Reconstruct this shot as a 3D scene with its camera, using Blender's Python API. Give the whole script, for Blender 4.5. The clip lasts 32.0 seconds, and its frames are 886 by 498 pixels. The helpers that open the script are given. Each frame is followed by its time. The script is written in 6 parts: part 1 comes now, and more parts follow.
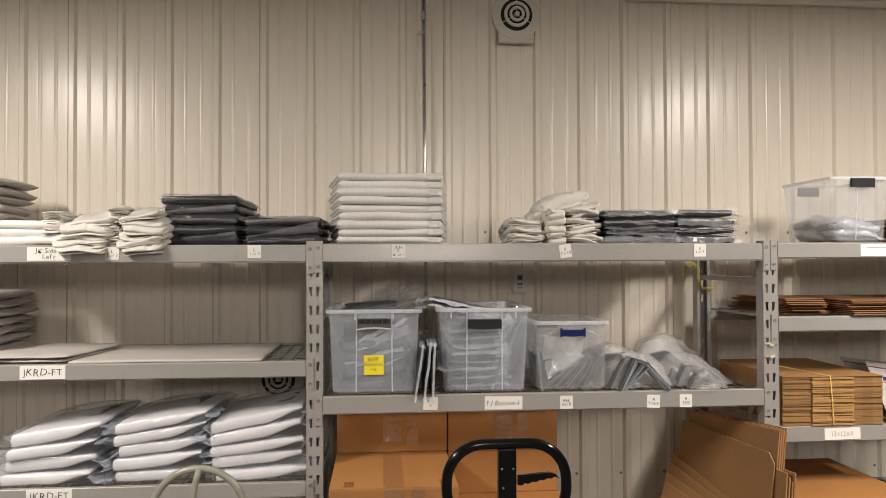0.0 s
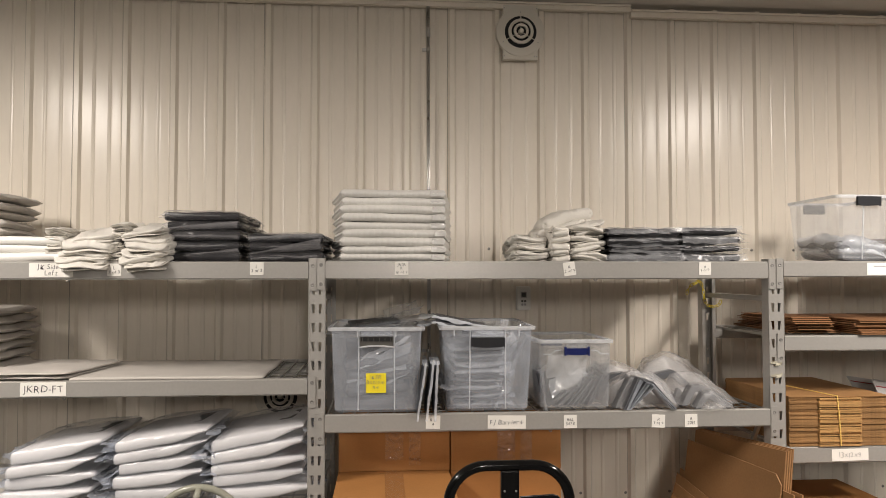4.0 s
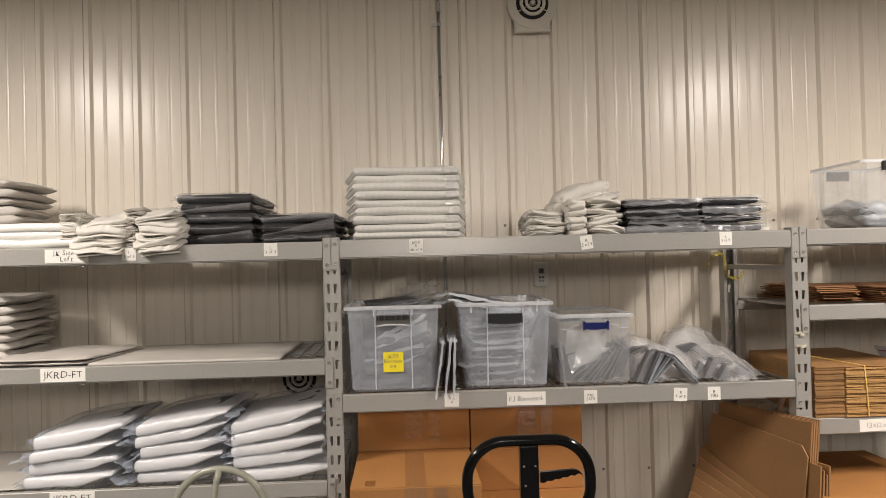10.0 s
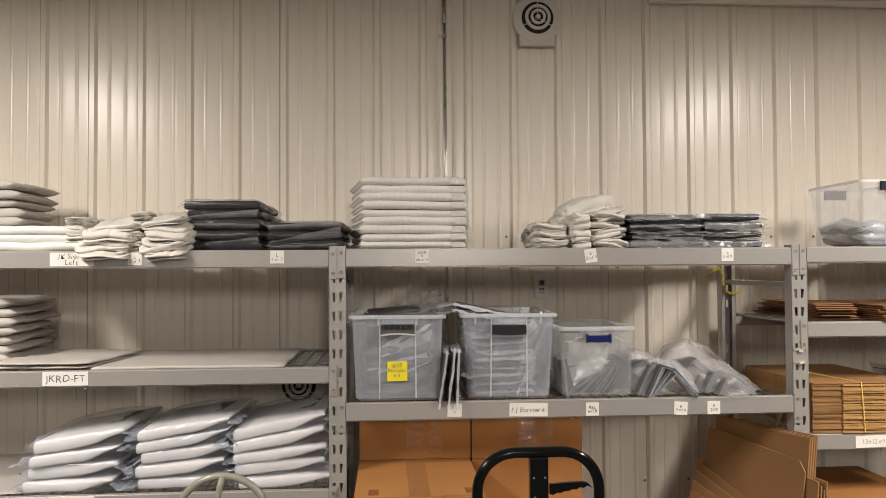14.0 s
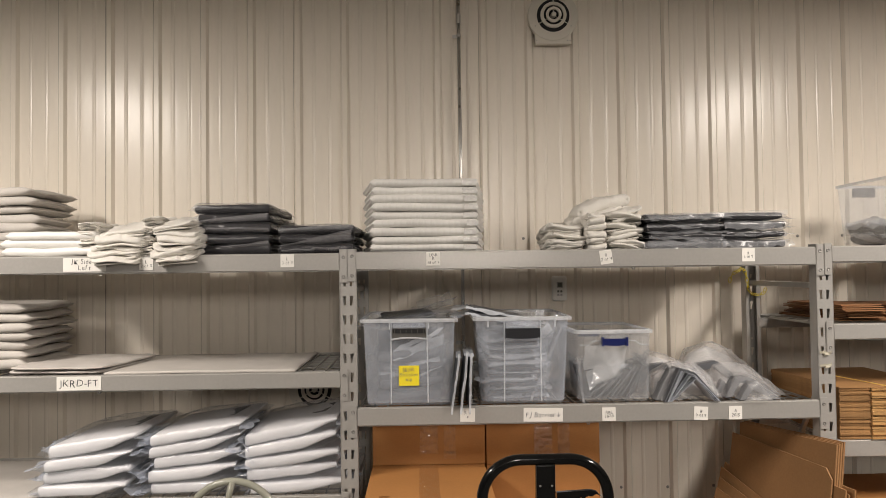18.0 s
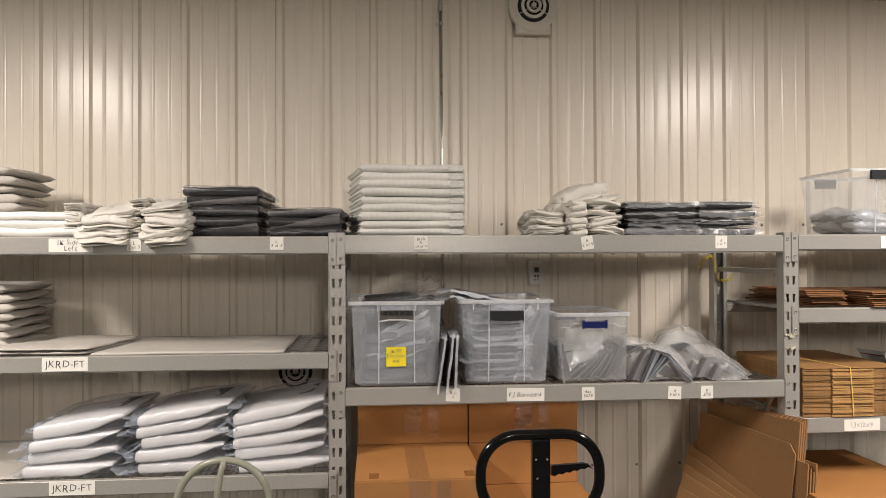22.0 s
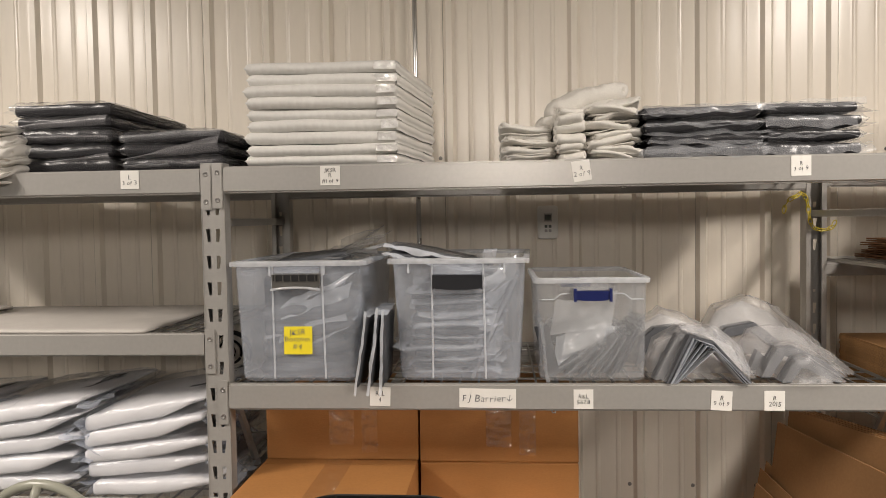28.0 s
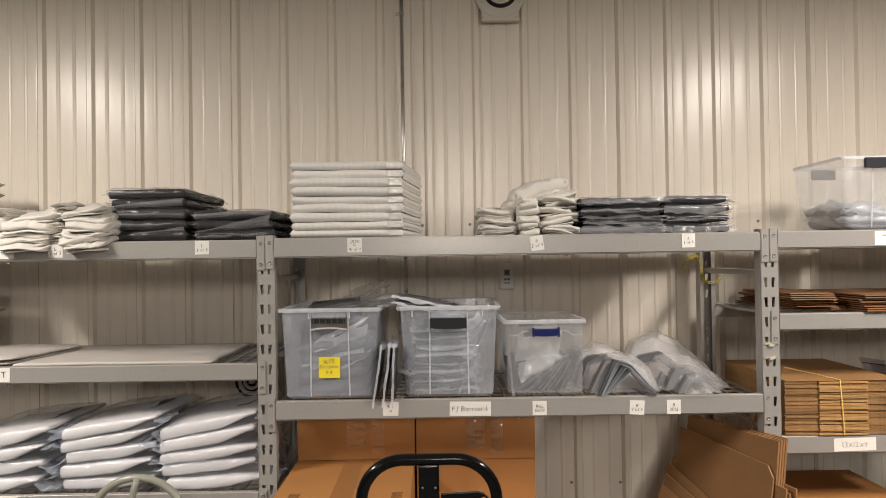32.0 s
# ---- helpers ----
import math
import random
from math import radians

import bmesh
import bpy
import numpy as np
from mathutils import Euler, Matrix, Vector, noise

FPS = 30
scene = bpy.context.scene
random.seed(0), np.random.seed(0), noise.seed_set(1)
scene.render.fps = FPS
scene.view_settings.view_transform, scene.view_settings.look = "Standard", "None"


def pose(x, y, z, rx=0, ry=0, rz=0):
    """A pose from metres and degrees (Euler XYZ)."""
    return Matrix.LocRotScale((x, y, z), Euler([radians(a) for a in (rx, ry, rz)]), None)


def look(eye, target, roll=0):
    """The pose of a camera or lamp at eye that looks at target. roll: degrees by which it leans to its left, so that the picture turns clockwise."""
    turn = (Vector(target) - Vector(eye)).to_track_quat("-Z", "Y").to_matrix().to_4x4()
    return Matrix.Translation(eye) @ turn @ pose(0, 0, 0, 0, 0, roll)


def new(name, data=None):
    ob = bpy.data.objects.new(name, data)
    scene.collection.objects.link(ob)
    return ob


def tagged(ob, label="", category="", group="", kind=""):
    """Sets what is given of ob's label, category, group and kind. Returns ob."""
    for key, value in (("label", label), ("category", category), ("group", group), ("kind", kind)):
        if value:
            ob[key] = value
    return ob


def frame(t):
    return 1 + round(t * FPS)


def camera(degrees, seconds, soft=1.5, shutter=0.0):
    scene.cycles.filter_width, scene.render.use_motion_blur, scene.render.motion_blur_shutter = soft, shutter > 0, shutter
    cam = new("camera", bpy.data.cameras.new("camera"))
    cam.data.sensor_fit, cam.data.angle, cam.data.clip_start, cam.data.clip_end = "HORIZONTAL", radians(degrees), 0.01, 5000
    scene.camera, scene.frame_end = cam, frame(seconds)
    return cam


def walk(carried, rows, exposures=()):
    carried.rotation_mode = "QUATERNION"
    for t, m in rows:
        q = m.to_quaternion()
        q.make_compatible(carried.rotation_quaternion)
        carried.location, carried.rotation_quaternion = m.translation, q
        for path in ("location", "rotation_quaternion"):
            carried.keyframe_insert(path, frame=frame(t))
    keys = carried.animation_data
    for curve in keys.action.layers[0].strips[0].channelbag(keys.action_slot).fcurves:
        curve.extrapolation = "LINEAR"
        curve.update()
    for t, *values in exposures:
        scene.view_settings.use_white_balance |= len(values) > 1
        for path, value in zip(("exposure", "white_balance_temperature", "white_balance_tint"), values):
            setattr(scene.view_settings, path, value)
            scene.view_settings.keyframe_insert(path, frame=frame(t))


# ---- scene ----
cam = camera(60.9, 32.0, soft=0.55)
PATH = [
    (0, (0.275, -2.866, 1.759), (0.445, -0.873, 1.795), -0.2),
    (0.5, (0.272, -2.866, 1.756), (0.444, -0.874, 1.804), -0.2),
    (1, (0.281, -2.866, 1.763), (0.451, -0.874, 1.812), -0.2),
    (1.5, (0.28, -2.868, 1.765), (0.454, -0.876, 1.817), -0.0),
    (2, (0.278, -2.871, 1.762), (0.455, -0.88, 1.821), 0.1),
    (2.5, (0.277, -2.866, 1.766), (0.455, -0.875, 1.829), 0.2),
    (3, (0.276, -2.861, 1.767), (0.454, -0.87, 1.838), 0.2),
    (3.5, (0.278, -2.857, 1.772), (0.449, -0.866, 1.845), 0.1),
    (5.5, (0.285, -2.845, 1.769), (0.402, -0.849, 1.843), -0.4),
    (6, (0.259, -2.859, 1.763), (0.369, -0.863, 1.826), -0.6),
    (6.5, (0.242, -2.883, 1.761), (0.356, -0.887, 1.803), -0.7),
    (7, (0.244, -2.893, 1.759), (0.373, -0.898, 1.782), -0.4),
    (7.5, (0.259, -2.887, 1.758), (0.401, -0.892, 1.768), -0.0),
    (8, (0.308, -2.863, 1.748), (0.447, -0.868, 1.765), 0.3),
    (8.5, (0.355, -2.832, 1.754), (0.475, -0.836, 1.774), 0.4),
    (9, (0.369, -2.793, 1.754), (0.472, -0.796, 1.777), 0.0),
    (9.5, (0.365, -2.791, 1.742), (0.459, -0.793, 1.771), -0.7),
    (10, (0.301, -2.819, 1.75), (0.407, -0.822, 1.778), -1.4),
    (10.5, (0.239, -2.857, 1.752), (0.368, -0.862, 1.786), -1.6),
    (11, (0.225, -2.867, 1.752), (0.376, -0.874, 1.792), -1.4),
    (11.5, (0.218, -2.866, 1.755), (0.381, -0.873, 1.804), -1.1),
    (12, (0.222, -2.856, 1.757), (0.388, -0.863, 1.807), -0.7),
    (12.5, (0.226, -2.843, 1.76), (0.395, -0.851, 1.812), -0.4),
    (13, (0.222, -2.838, 1.759), (0.384, -0.846, 1.811), -0.3),
    (13.5, (0.223, -2.837, 1.757), (0.376, -0.843, 1.809), -0.3),
    (14, (0.226, -2.832, 1.76), (0.369, -0.838, 1.809), -0.3),
    (14.5, (0.225, -2.834, 1.759), (0.361, -0.839, 1.806), -0.4),
    (16.5, (0.282, -2.807, 1.764), (0.364, -0.81, 1.816), -0.3),
    (17, (0.309, -2.792, 1.76), (0.378, -0.794, 1.816), -0.3),
    (17.5, (0.318, -2.787, 1.761), (0.38, -0.789, 1.818), -0.5),
    (18, (0.304, -2.794, 1.759), (0.363, -0.796, 1.816), -0.7),
    (18.5, (0.281, -2.799, 1.761), (0.352, -0.8, 1.813), -0.7),
    (19, (0.251, -2.812, 1.758), (0.342, -0.814, 1.804), -0.6),
    (19.5, (0.226, -2.817, 1.763), (0.339, -0.82, 1.802), -0.4),
    (20, (0.206, -2.823, 1.763), (0.338, -0.827, 1.802), -0.2),
    (20.5, (0.199, -2.831, 1.759), (0.34, -0.837, 1.8), -0.2),
    (21, (0.193, -2.844, 1.759), (0.341, -0.85, 1.8), -0.2),
    (21.5, (0.184, -2.85, 1.756), (0.345, -0.857, 1.791), -0.2),
    (22, (0.175, -2.853, 1.752), (0.356, -0.861, 1.771), -0.2),
    (22.5, (0.176, -2.834, 1.748), (0.378, -0.844, 1.739), -0.0),
    (23, (0.279, -2.746, 1.749), (0.511, -0.76, 1.707), 0.1),
    (23.5, (0.484, -2.569, 1.727), (0.722, -0.584, 1.662), 0.4),
    (24, (0.59, -2.389, 1.706), (0.842, -0.408, 1.595), 0.0),
    (24.5, (0.673, -2.137, 1.698), (0.984, -0.167, 1.554), -0.5),
    (26.5, (0.913, -1.634, 1.695), (0.899, 0.364, 1.596), 0.3),
    (27, (0.936, -1.64, 1.694), (0.813, 0.354, 1.592), -0.1),
    (27.5, (0.891, -1.738, 1.702), (0.719, 0.253, 1.614), -0.9),
    (28, (0.786, -1.934, 1.686), (0.636, 0.059, 1.606), -0.9),
    (28.5, (0.779, -2.113, 1.704), (0.638, -0.12, 1.623), -0.9),
    (29, (0.792, -2.316, 1.693), (0.661, -0.321, 1.631), -1.4),
    (29.5, (0.73, -2.488, 1.718), (0.614, -0.492, 1.681), -1.4),
    (30, (0.637, -2.635, 1.733), (0.542, -0.638, 1.721), -1.2),
    (30.5, (0.646, -2.663, 1.745), (0.587, -0.664, 1.748), -0.9),
    (31, (0.652, -2.67, 1.75), (0.627, -0.67, 1.764), -0.7),
    (31.5, (0.64, -2.664, 1.75), (0.645, -0.665, 1.769), -0.6),
    (32, (0.635, -2.666, 1.751), (0.655, -0.666, 1.777), -0.8),
]
walk(cam, [(t, look(eye, target, roll)) for t, eye, target, roll in PATH],
     exposures=((0.0, 0.0), (24.0, 0.02), (26.5, 0.08), (28.0, 0.06), (30.0, 0.0), (32.0, 0.0)))

# ---- sizes of the place (metres) ----
WALL_Y = 0.776          # inner face of the ribbed wall
CEIL_Z = 3.115
RIB = 0.2213            # rib spacing of the siding
LAP_L, LAP_R = 0.393, 0.6143   # ribs on both sides of the panel joint behind the conduit
POST_W, POST_TOP = 0.062, 1.842
POST_X = (-1.79, 0.002, 1.790, 3.58)   # left edges of the four upright pairs
RACK_D = 0.62           # front of the rear uprights

# ---- light ----
world = bpy.data.worlds.new("world")
scene.world = world
world.use_nodes = True
world.node_tree.nodes["Background"].inputs[0].default_value = (0.02, 0.02, 0.02, 1)
world.node_tree.nodes["Background"].inputs[1].default_value = 1.0
scene.view_settings.exposure = 0.0
# x, y, share; the unseen pair at y = -6.6 is added as fill
LAMPS = [(-1.92, -1.6, 0.95), (2.72, -1.6, 0.96), (-2.3, -6.6, 0.20), (0.9, -6.6, 1.08)]
LAMP_POWER = 120.0
LAMP_COLOR = (1.0, 0.905, 0.82)


def ceiling_lamp_light(x, y, share):
    data = bpy.data.lights.new("strip_light", "AREA")
    data.shape, data.size, data.size_y = "RECTANGLE", 0.30, 1.2
    data.energy, data.color = LAMP_POWER, LAMP_COLOR
    ob = new("strip_light", data)
    far = y < -4
    data.energy *= share
    # the added rear fill is tilted towards the ribbed wall
    ob.matrix_world = pose(x, y, CEIL_Z - (0.16 if far else 0.10), 40 if far else 0)
    return ob


for lx, ly, share in LAMPS:
    ceiling_lamp_light(lx, ly, share)


# ---- materials ----
def material(name, color, rough=0.5, metal=0.0, vary=0.06, scale=6.0, fine=0.0, fine_scale=120.0, bump=0.0,
             bump_scale=80.0, stretch=(1, 1, 1), per_object=0.0, rough_vary=0.05, spec=0.5, coat=0.0):
    m = bpy.data.materials.new(name)
    m.use_nodes = True
    nt = m.node_tree
    N, Lk = nt.nodes, nt.links
    b = N["Principled BSDF"]
    b.inputs["Roughness"].default_value, b.inputs["Metallic"].default_value = rough, metal
    b.inputs["Specular IOR Level"].default_value = spec
    b.inputs["Coat Weight"].default_value = coat
    tc, mp = N.new("ShaderNodeTexCoord"), N.new("ShaderNodeMapping")
    mp.inputs["Scale"].default_value = stretch
    Lk.new(tc.outputs["Object"], mp.inputs["Vector"])

    def noise_tex(sc, detail):
        n = N.new("ShaderNodeTexNoise")
        n.inputs["Scale"].default_value, n.inputs["Detail"].default_value = sc, detail
        Lk.new(mp.outputs["Vector"], n.inputs["Vector"])
        return n
    big, small = noise_tex(scale, 4), noise_tex(fine_scale, 3)

    def shade(value, amount, base):
        hsv = N.new("ShaderNodeHueSaturation")
        rng = N.new("ShaderNodeMapRange")
        rng.inputs["To Min"].default_value, rng.inputs["To Max"].default_value = 1 - amount, 1 + amount
        rng.inputs["From Min"].default_value, rng.inputs["From Max"].default_value = 0.3, 0.7
        Lk.new(value, rng.inputs["Value"])
        Lk.new(rng.outputs[0], hsv.inputs["Value"])
        if isinstance(base, tuple):
            hsv.inputs["Color"].default_value = (*base, 1)
        else:
            Lk.new(base, hsv.inputs["Color"])
        return hsv.outputs["Color"]
    col = shade(big.outputs["Fac"], vary, color)
    if fine:
        col = shade(small.outputs["Fac"], fine, col)
    if per_object:
        info = N.new("ShaderNodeObjectInfo")
        hsv = N.new("ShaderNodeHueSaturation")
        rng = N.new("ShaderNodeMapRange")
        rng.inputs["To Min"].default_value, rng.inputs["To Max"].default_value = 1 - per_object, 1 + per_object
        Lk.new(info.outputs["Random"], rng.inputs["Value"])
        Lk.new(rng.outputs[0], hsv.inputs["Value"])
        Lk.new(col, hsv.inputs["Color"])
        col = hsv.outputs["Color"]
    Lk.new(col, b.inputs["Base Color"])
    rr = N.new("ShaderNodeMapRange")
    rr.inputs["To Min"].default_value, rr.inputs["To Max"].default_value = max(rough - rough_vary, 0.02), rough + rough_vary
    Lk.new(big.outputs["Fac"], rr.inputs["Value"])
    Lk.new(rr.outputs[0], b.inputs["Roughness"])
    if bump:
        bt, bn = noise_tex(bump_scale, 3), N.new("ShaderNodeBump")
        bn.inputs["Strength"].default_value, bn.inputs["Distance"].default_value = bump, 0.003
        Lk.new(bt.outputs["Fac"], bn.inputs["Height"])
        Lk.new(bn.outputs["Normal"], b.inputs["Normal"])
    return m


def film(name, color, clear, milky, rough=0.12, bump=0.5, bump_scale=30.0, gloss=0.10, through_=0.16):
    """Clear or milky plastic: part see-through, part scattering, part gloss."""
    m = bpy.data.materials.new(name)
    m.use_nodes = True
    nt = m.node_tree
    N, Lk = nt.nodes, nt.links
    N.remove(N["Principled BSDF"])
    out = N["Material Output"]
    see, dif, tra, glo = (N.new("ShaderNodeBsdfTransparent"), N.new("ShaderNodeBsdfDiffuse"),
                          N.new("ShaderNodeBsdfTranslucent"), N.new("ShaderNodeBsdfGlossy"))
    see.inputs["Color"].default_value = (*clear, 1)
    dif.inputs["Color"].default_value = (*color, 1)
    tra.inputs["Color"].default_value = (*color, 1)
    glo.inputs["Roughness"].default_value = rough
    glo.inputs["Color"].default_value = (1, 1, 1, 1)
    tc, nz, bn = N.new("ShaderNodeTexCoord"), N.new("ShaderNodeTexNoise"), N.new("ShaderNodeBump")
    nz.inputs["Scale"].default_value, nz.inputs["Detail"].default_value = bump_scale, 3
    Lk.new(tc.outputs["Object"], nz.inputs["Vector"])
    bn.inputs["Strength"].default_value, bn.inputs["Distance"].default_value = bump, 0.006
    Lk.new(nz.outputs["Fac"], bn.inputs["Height"])
    Lk.new(bn.outputs["Normal"], glo.inputs["Normal"])
    body, milk, mix = N.new("ShaderNodeMixShader"), N.new("ShaderNodeMixShader"), N.new("ShaderNodeMixShader")
    body.inputs["Fac"].default_value = through_
    Lk.new(dif.outputs[0], body.inputs[1])
    Lk.new(tra.outputs[0], body.inputs[2])
    rng = N.new("ShaderNodeMapRange")
    rng.inputs["To Min"].default_value, rng.inputs["To Max"].default_value = milky * 0.45, min(milky * 1.55, 1)
    Lk.new(nz.outputs["Fac"], rng.inputs["Value"])
    Lk.new(rng.outputs[0], milk.inputs["Fac"])
    Lk.new(see.outputs[0], milk.inputs[1])
    Lk.new(body.outputs[0], milk.inputs[2])
    lw, pw, gm = N.new("ShaderNodeLayerWeight"), N.new("ShaderNodeMath"), N.new("ShaderNodeMath")
    Lk.new(bn.outputs["Normal"], lw.inputs["Normal"])
    pw.operation, gm.operation = "POWER", "MULTIPLY_ADD"
    pw.inputs[1].default_value = 4.0
    Lk.new(lw.outputs["Facing"], pw.inputs[0])
    gm.inputs[1].default_value, gm.inputs[2].default_value = 0.32, 0.02 + gloss * 0.10
    gm.use_clamp = True
    Lk.new(pw.outputs[0], gm.inputs[0])
    Lk.new(gm.outputs[0], mix.inputs["Fac"])
    Lk.new(milk.outputs[0], mix.inputs[1])
    Lk.new(glo.outputs[0], mix.inputs[2])
    Lk.new(mix.outputs[0], out.inputs["Surface"])
    return m


M_WALL = material("painted_siding", (0.80, 0.738, 0.642), 0.255, vary=0.03, scale=1.3, fine=0.015, fine_scale=60, bump=0.10, bump_scale=5, stretch=(1, 1, 0.25), rough_vary=0.02, spec=0.38)
# unseen walls, kept dark so that little light bounces back
M_PLAIN = material("unseen_dark_wall", (0.10, 0.094, 0.085), 0.6, vary=0.04, scale=1.5)
M_CEIL = material("ceiling_paint", (0.62, 0.60, 0.56), 0.6, vary=0.05, scale=1.2)
M_FLOOR = material("concrete", (0.095, 0.092, 0.085), 0.55, vary=0.15, scale=1.5, fine=0.08, fine_scale=40, bump=0.2, bump_scale=60)
M_STEEL = material("grey_enamel", (0.44, 0.425, 0.40), 0.30, metal=0.30, vary=0.025, scale=3, fine=0.03, fine_scale=90, rough_vary=0.012)
M_ZINC = material("zinc_steel", (0.55, 0.54, 0.52), 0.28, metal=0.9, vary=0.08, scale=8, fine=0.04, fine_scale=70)
M_WIRE = material("wire_steel", (0.36, 0.35, 0.33), 0.38, metal=0.8, vary=0.1, scale=10)
M_SCREW = material("weathered_screw", (0.26, 0.25, 0.23), 0.5, metal=0.6)
M_RIVET = material("rivet_steel", (0.30, 0.29, 0.275), 0.4, metal=0.7)
M_PAPER = material("paper", (0.86, 0.84, 0.79), 0.75, vary=0.03, scale=12)
M_PEN = material("thin_pen_ink", (0.16, 0.165, 0.18), 0.6, vary=0.0)
M_INK = material("ink", (0.03, 0.03, 0.035), 0.6, vary=0.0)
M_FAINT = material("faint_ink", (0.42, 0.41, 0.40), 0.7, vary=0.0)
M_YELLOW = material("yellow_paper", (0.90, 0.74, 0.02), 0.7, vary=0.03, scale=10)
M_CLOTH = material("white_cotton", (0.72, 0.695, 0.645), 0.9, vary=0.06, scale=14, fine=0.04, fine_scale=260, bump=0.5, bump_scale=45, per_object=0.03)
M_FOAM = material("white_vinyl", (0.78, 0.765, 0.73), 0.42, vary=0.04, scale=9, fine=0.02, fine_scale=150, bump=0.3, bump_scale=16, per_object=0.03)
M_GREYCLOTH = material("off_white_canvas", (0.52, 0.49, 0.455), 0.85, vary=0.05, scale=10, fine=0.04, fine_scale=220, bump=0.3, bump_scale=35, per_object=0.05)
M_LIP = film("frosted_bag_film", (0.80, 0.82, 0.86), (0.97, 0.975, 0.98), 0.18, rough=0.28, bump=0.5, bump_scale=26, gloss=0.12)
M_CUFF = material("wrapped_vinyl", (0.70, 0.69, 0.665), 0.14, vary=0.04, scale=20, bump=0.5, bump_scale=50, coat=0.5)
M_BLACK = material("charcoal_fabric", (0.015, 0.014, 0.016), 0.8, vary=0.18, scale=10, fine=0.08, fine_scale=180, bump=0.3, bump_scale=60, per_object=0.15, spec=0.2)
M_PALE = material("pale_slate_foam", (0.12, 0.128, 0.15), 0.7, vary=0.2, scale=12, fine=0.06, fine_scale=160, bump=0.25, bump_scale=50, per_object=0.25)
M_SLATE = material("slate_foam", (0.10, 0.105, 0.115), 0.7, vary=0.15, scale=12, fine=0.06, fine_scale=160, bump=0.25, bump_scale=50, per_object=0.15)
M_CARD = material("cardboard", (0.40, 0.180, 0.052), 0.72, vary=0.06, scale=5, fine=0.04, fine_scale=120, bump=0.12, bump_scale=150, stretch=(1, 1, 3), per_object=0.06)
M_BOARD = material("brown_board", (0.335, 0.180, 0.074), 0.75, vary=0.08, scale=4, fine=0.05, fine_scale=120, bump=0.12, bump_scale=150, per_object=0.10)
M_MAILER = material("coated_mailer_card", (0.50, 0.49, 0.48), 0.5, vary=0.04, scale=8)
# darker copy of the cardboard, with the piles' shade put into its colour
M_CARD_SHADED = material("shaded_cardboard", (0.235, 0.108, 0.042), 0.78, vary=0.10, scale=6, fine=0.08, fine_scale=120, bump=0.12, bump_scale=150, per_object=0.14)
M_CARD_EDGE = material("cardboard_edge", (0.315, 0.172, 0.066), 0.85, vary=0.12, scale=30, fine=0.25, fine_scale=220, bump=0.5, bump_scale=260, per_object=0.14)
M_BUNDLE = material("ochre_cardboard", (0.34, 0.178, 0.066), 0.74, vary=0.08, scale=5, fine=0.05, fine_scale=120, bump=0.12, bump_scale=150)
M_CARD_PALE = material("cut_cardboard_edge", (0.47, 0.27, 0.10), 0.85, vary=0.10, scale=30, fine=0.12, fine_scale=200, per_object=0.10)
M_TAPE = film("packing_tape", (0.80, 0.60, 0.38), (1.0, 0.99, 0.975), 0.05, rough=0.07, bump=0.55, bump_scale=45, gloss=1.4)
M_OLDTAPE = film("old_brown_tape", (0.36, 0.175, 0.06), (0.98, 0.965, 0.94), 0.08, rough=0.16, bump=0.5, bump_scale=30, gloss=0.5)
M_JACK = material("black_gloss_paint", (0.006, 0.006, 0.006), 0.13, vary=0.1, coat=0.0, spec=0.3, rough_vary=0.04)
M_HOOP = material("sage_grey_paint", (0.30, 0.30, 0.245), 0.28, vary=0.06, scale=8, coat=0.3)
M_WHITE = material("white_plastic", (0.78, 0.77, 0.73), 0.4, vary=0.02)
M_VENT = material("almond_plastic", (0.66, 0.62, 0.54), 0.4, vary=0.03)
# near-black that stands for the shade inside openings
M_DARK = material("recess_shade_black", (0.012, 0.012, 0.013), 0.8)
M_LCD = material("grey_display", (0.12, 0.13, 0.12), 0.25)
M_NAVY = material("navy_plastic", (0.014, 0.022, 0.12), 0.3, vary=0.05)
M_CHARCOAL = material("charcoal_plastic", (0.012, 0.013, 0.017), 0.5, vary=0.06)
M_GREYCLEAR = film("smoked_plastic", (0.24, 0.23, 0.21), (0.55, 0.53, 0.5), 0.5, rough=0.3, bump=0.1, gloss=0.1)
M_CHAIN = material("yellow_plastic", (0.62, 0.50, 0.04), 0.4, vary=0.05)
M_BAND = material("yellow_strap", (0.80, 0.55, 0.16), 0.45, vary=0.04)
M_TOTE = film("clear_tote_plastic", (0.84, 0.90, 1.0), (0.994, 0.996, 0.999), 0.19, rough=0.24, bump=0.05, bump_scale=12, gloss=0.25)
M_TOTE_CLEAR = film("glass_clear_tote_plastic", (0.88, 0.90, 0.93), (0.99, 0.993, 0.996), 0.13, rough=0.2, bump=0.05, bump_scale=12, gloss=0.2)
M_TOTE_RIB = film("tote_rib_plastic", (0.92, 0.94, 0.97), (0.95, 0.96, 0.98), 0.52, rough=0.22, bump=0.05, gloss=0.3)
M_FILM = film("clear_film", (0.80, 0.84, 0.90), (0.985, 0.99, 1.0), 0.05, rough=0.24, bump=0.35, bump_scale=26, gloss=0.1)
M_POLY = film("blue_white_film", (0.88, 0.91, 0.96), (0.98, 0.985, 1.0), 0.30, rough=0.12, bump=1.0, bump_scale=20, gloss=0.4)
M_MILKY = film("milky_film", (0.93, 0.93, 0.93), (0.985, 0.985, 0.985), 0.42, rough=0.34, bump=0.35, bump_scale=9, gloss=0.02, through_=0.15)
M_TINT = film("smoke_film", (0.70, 0.70, 0.74), (0.985, 0.99, 0.995), 0.035, rough=0.28, bump=0.4, bump_scale=24, gloss=0.08)
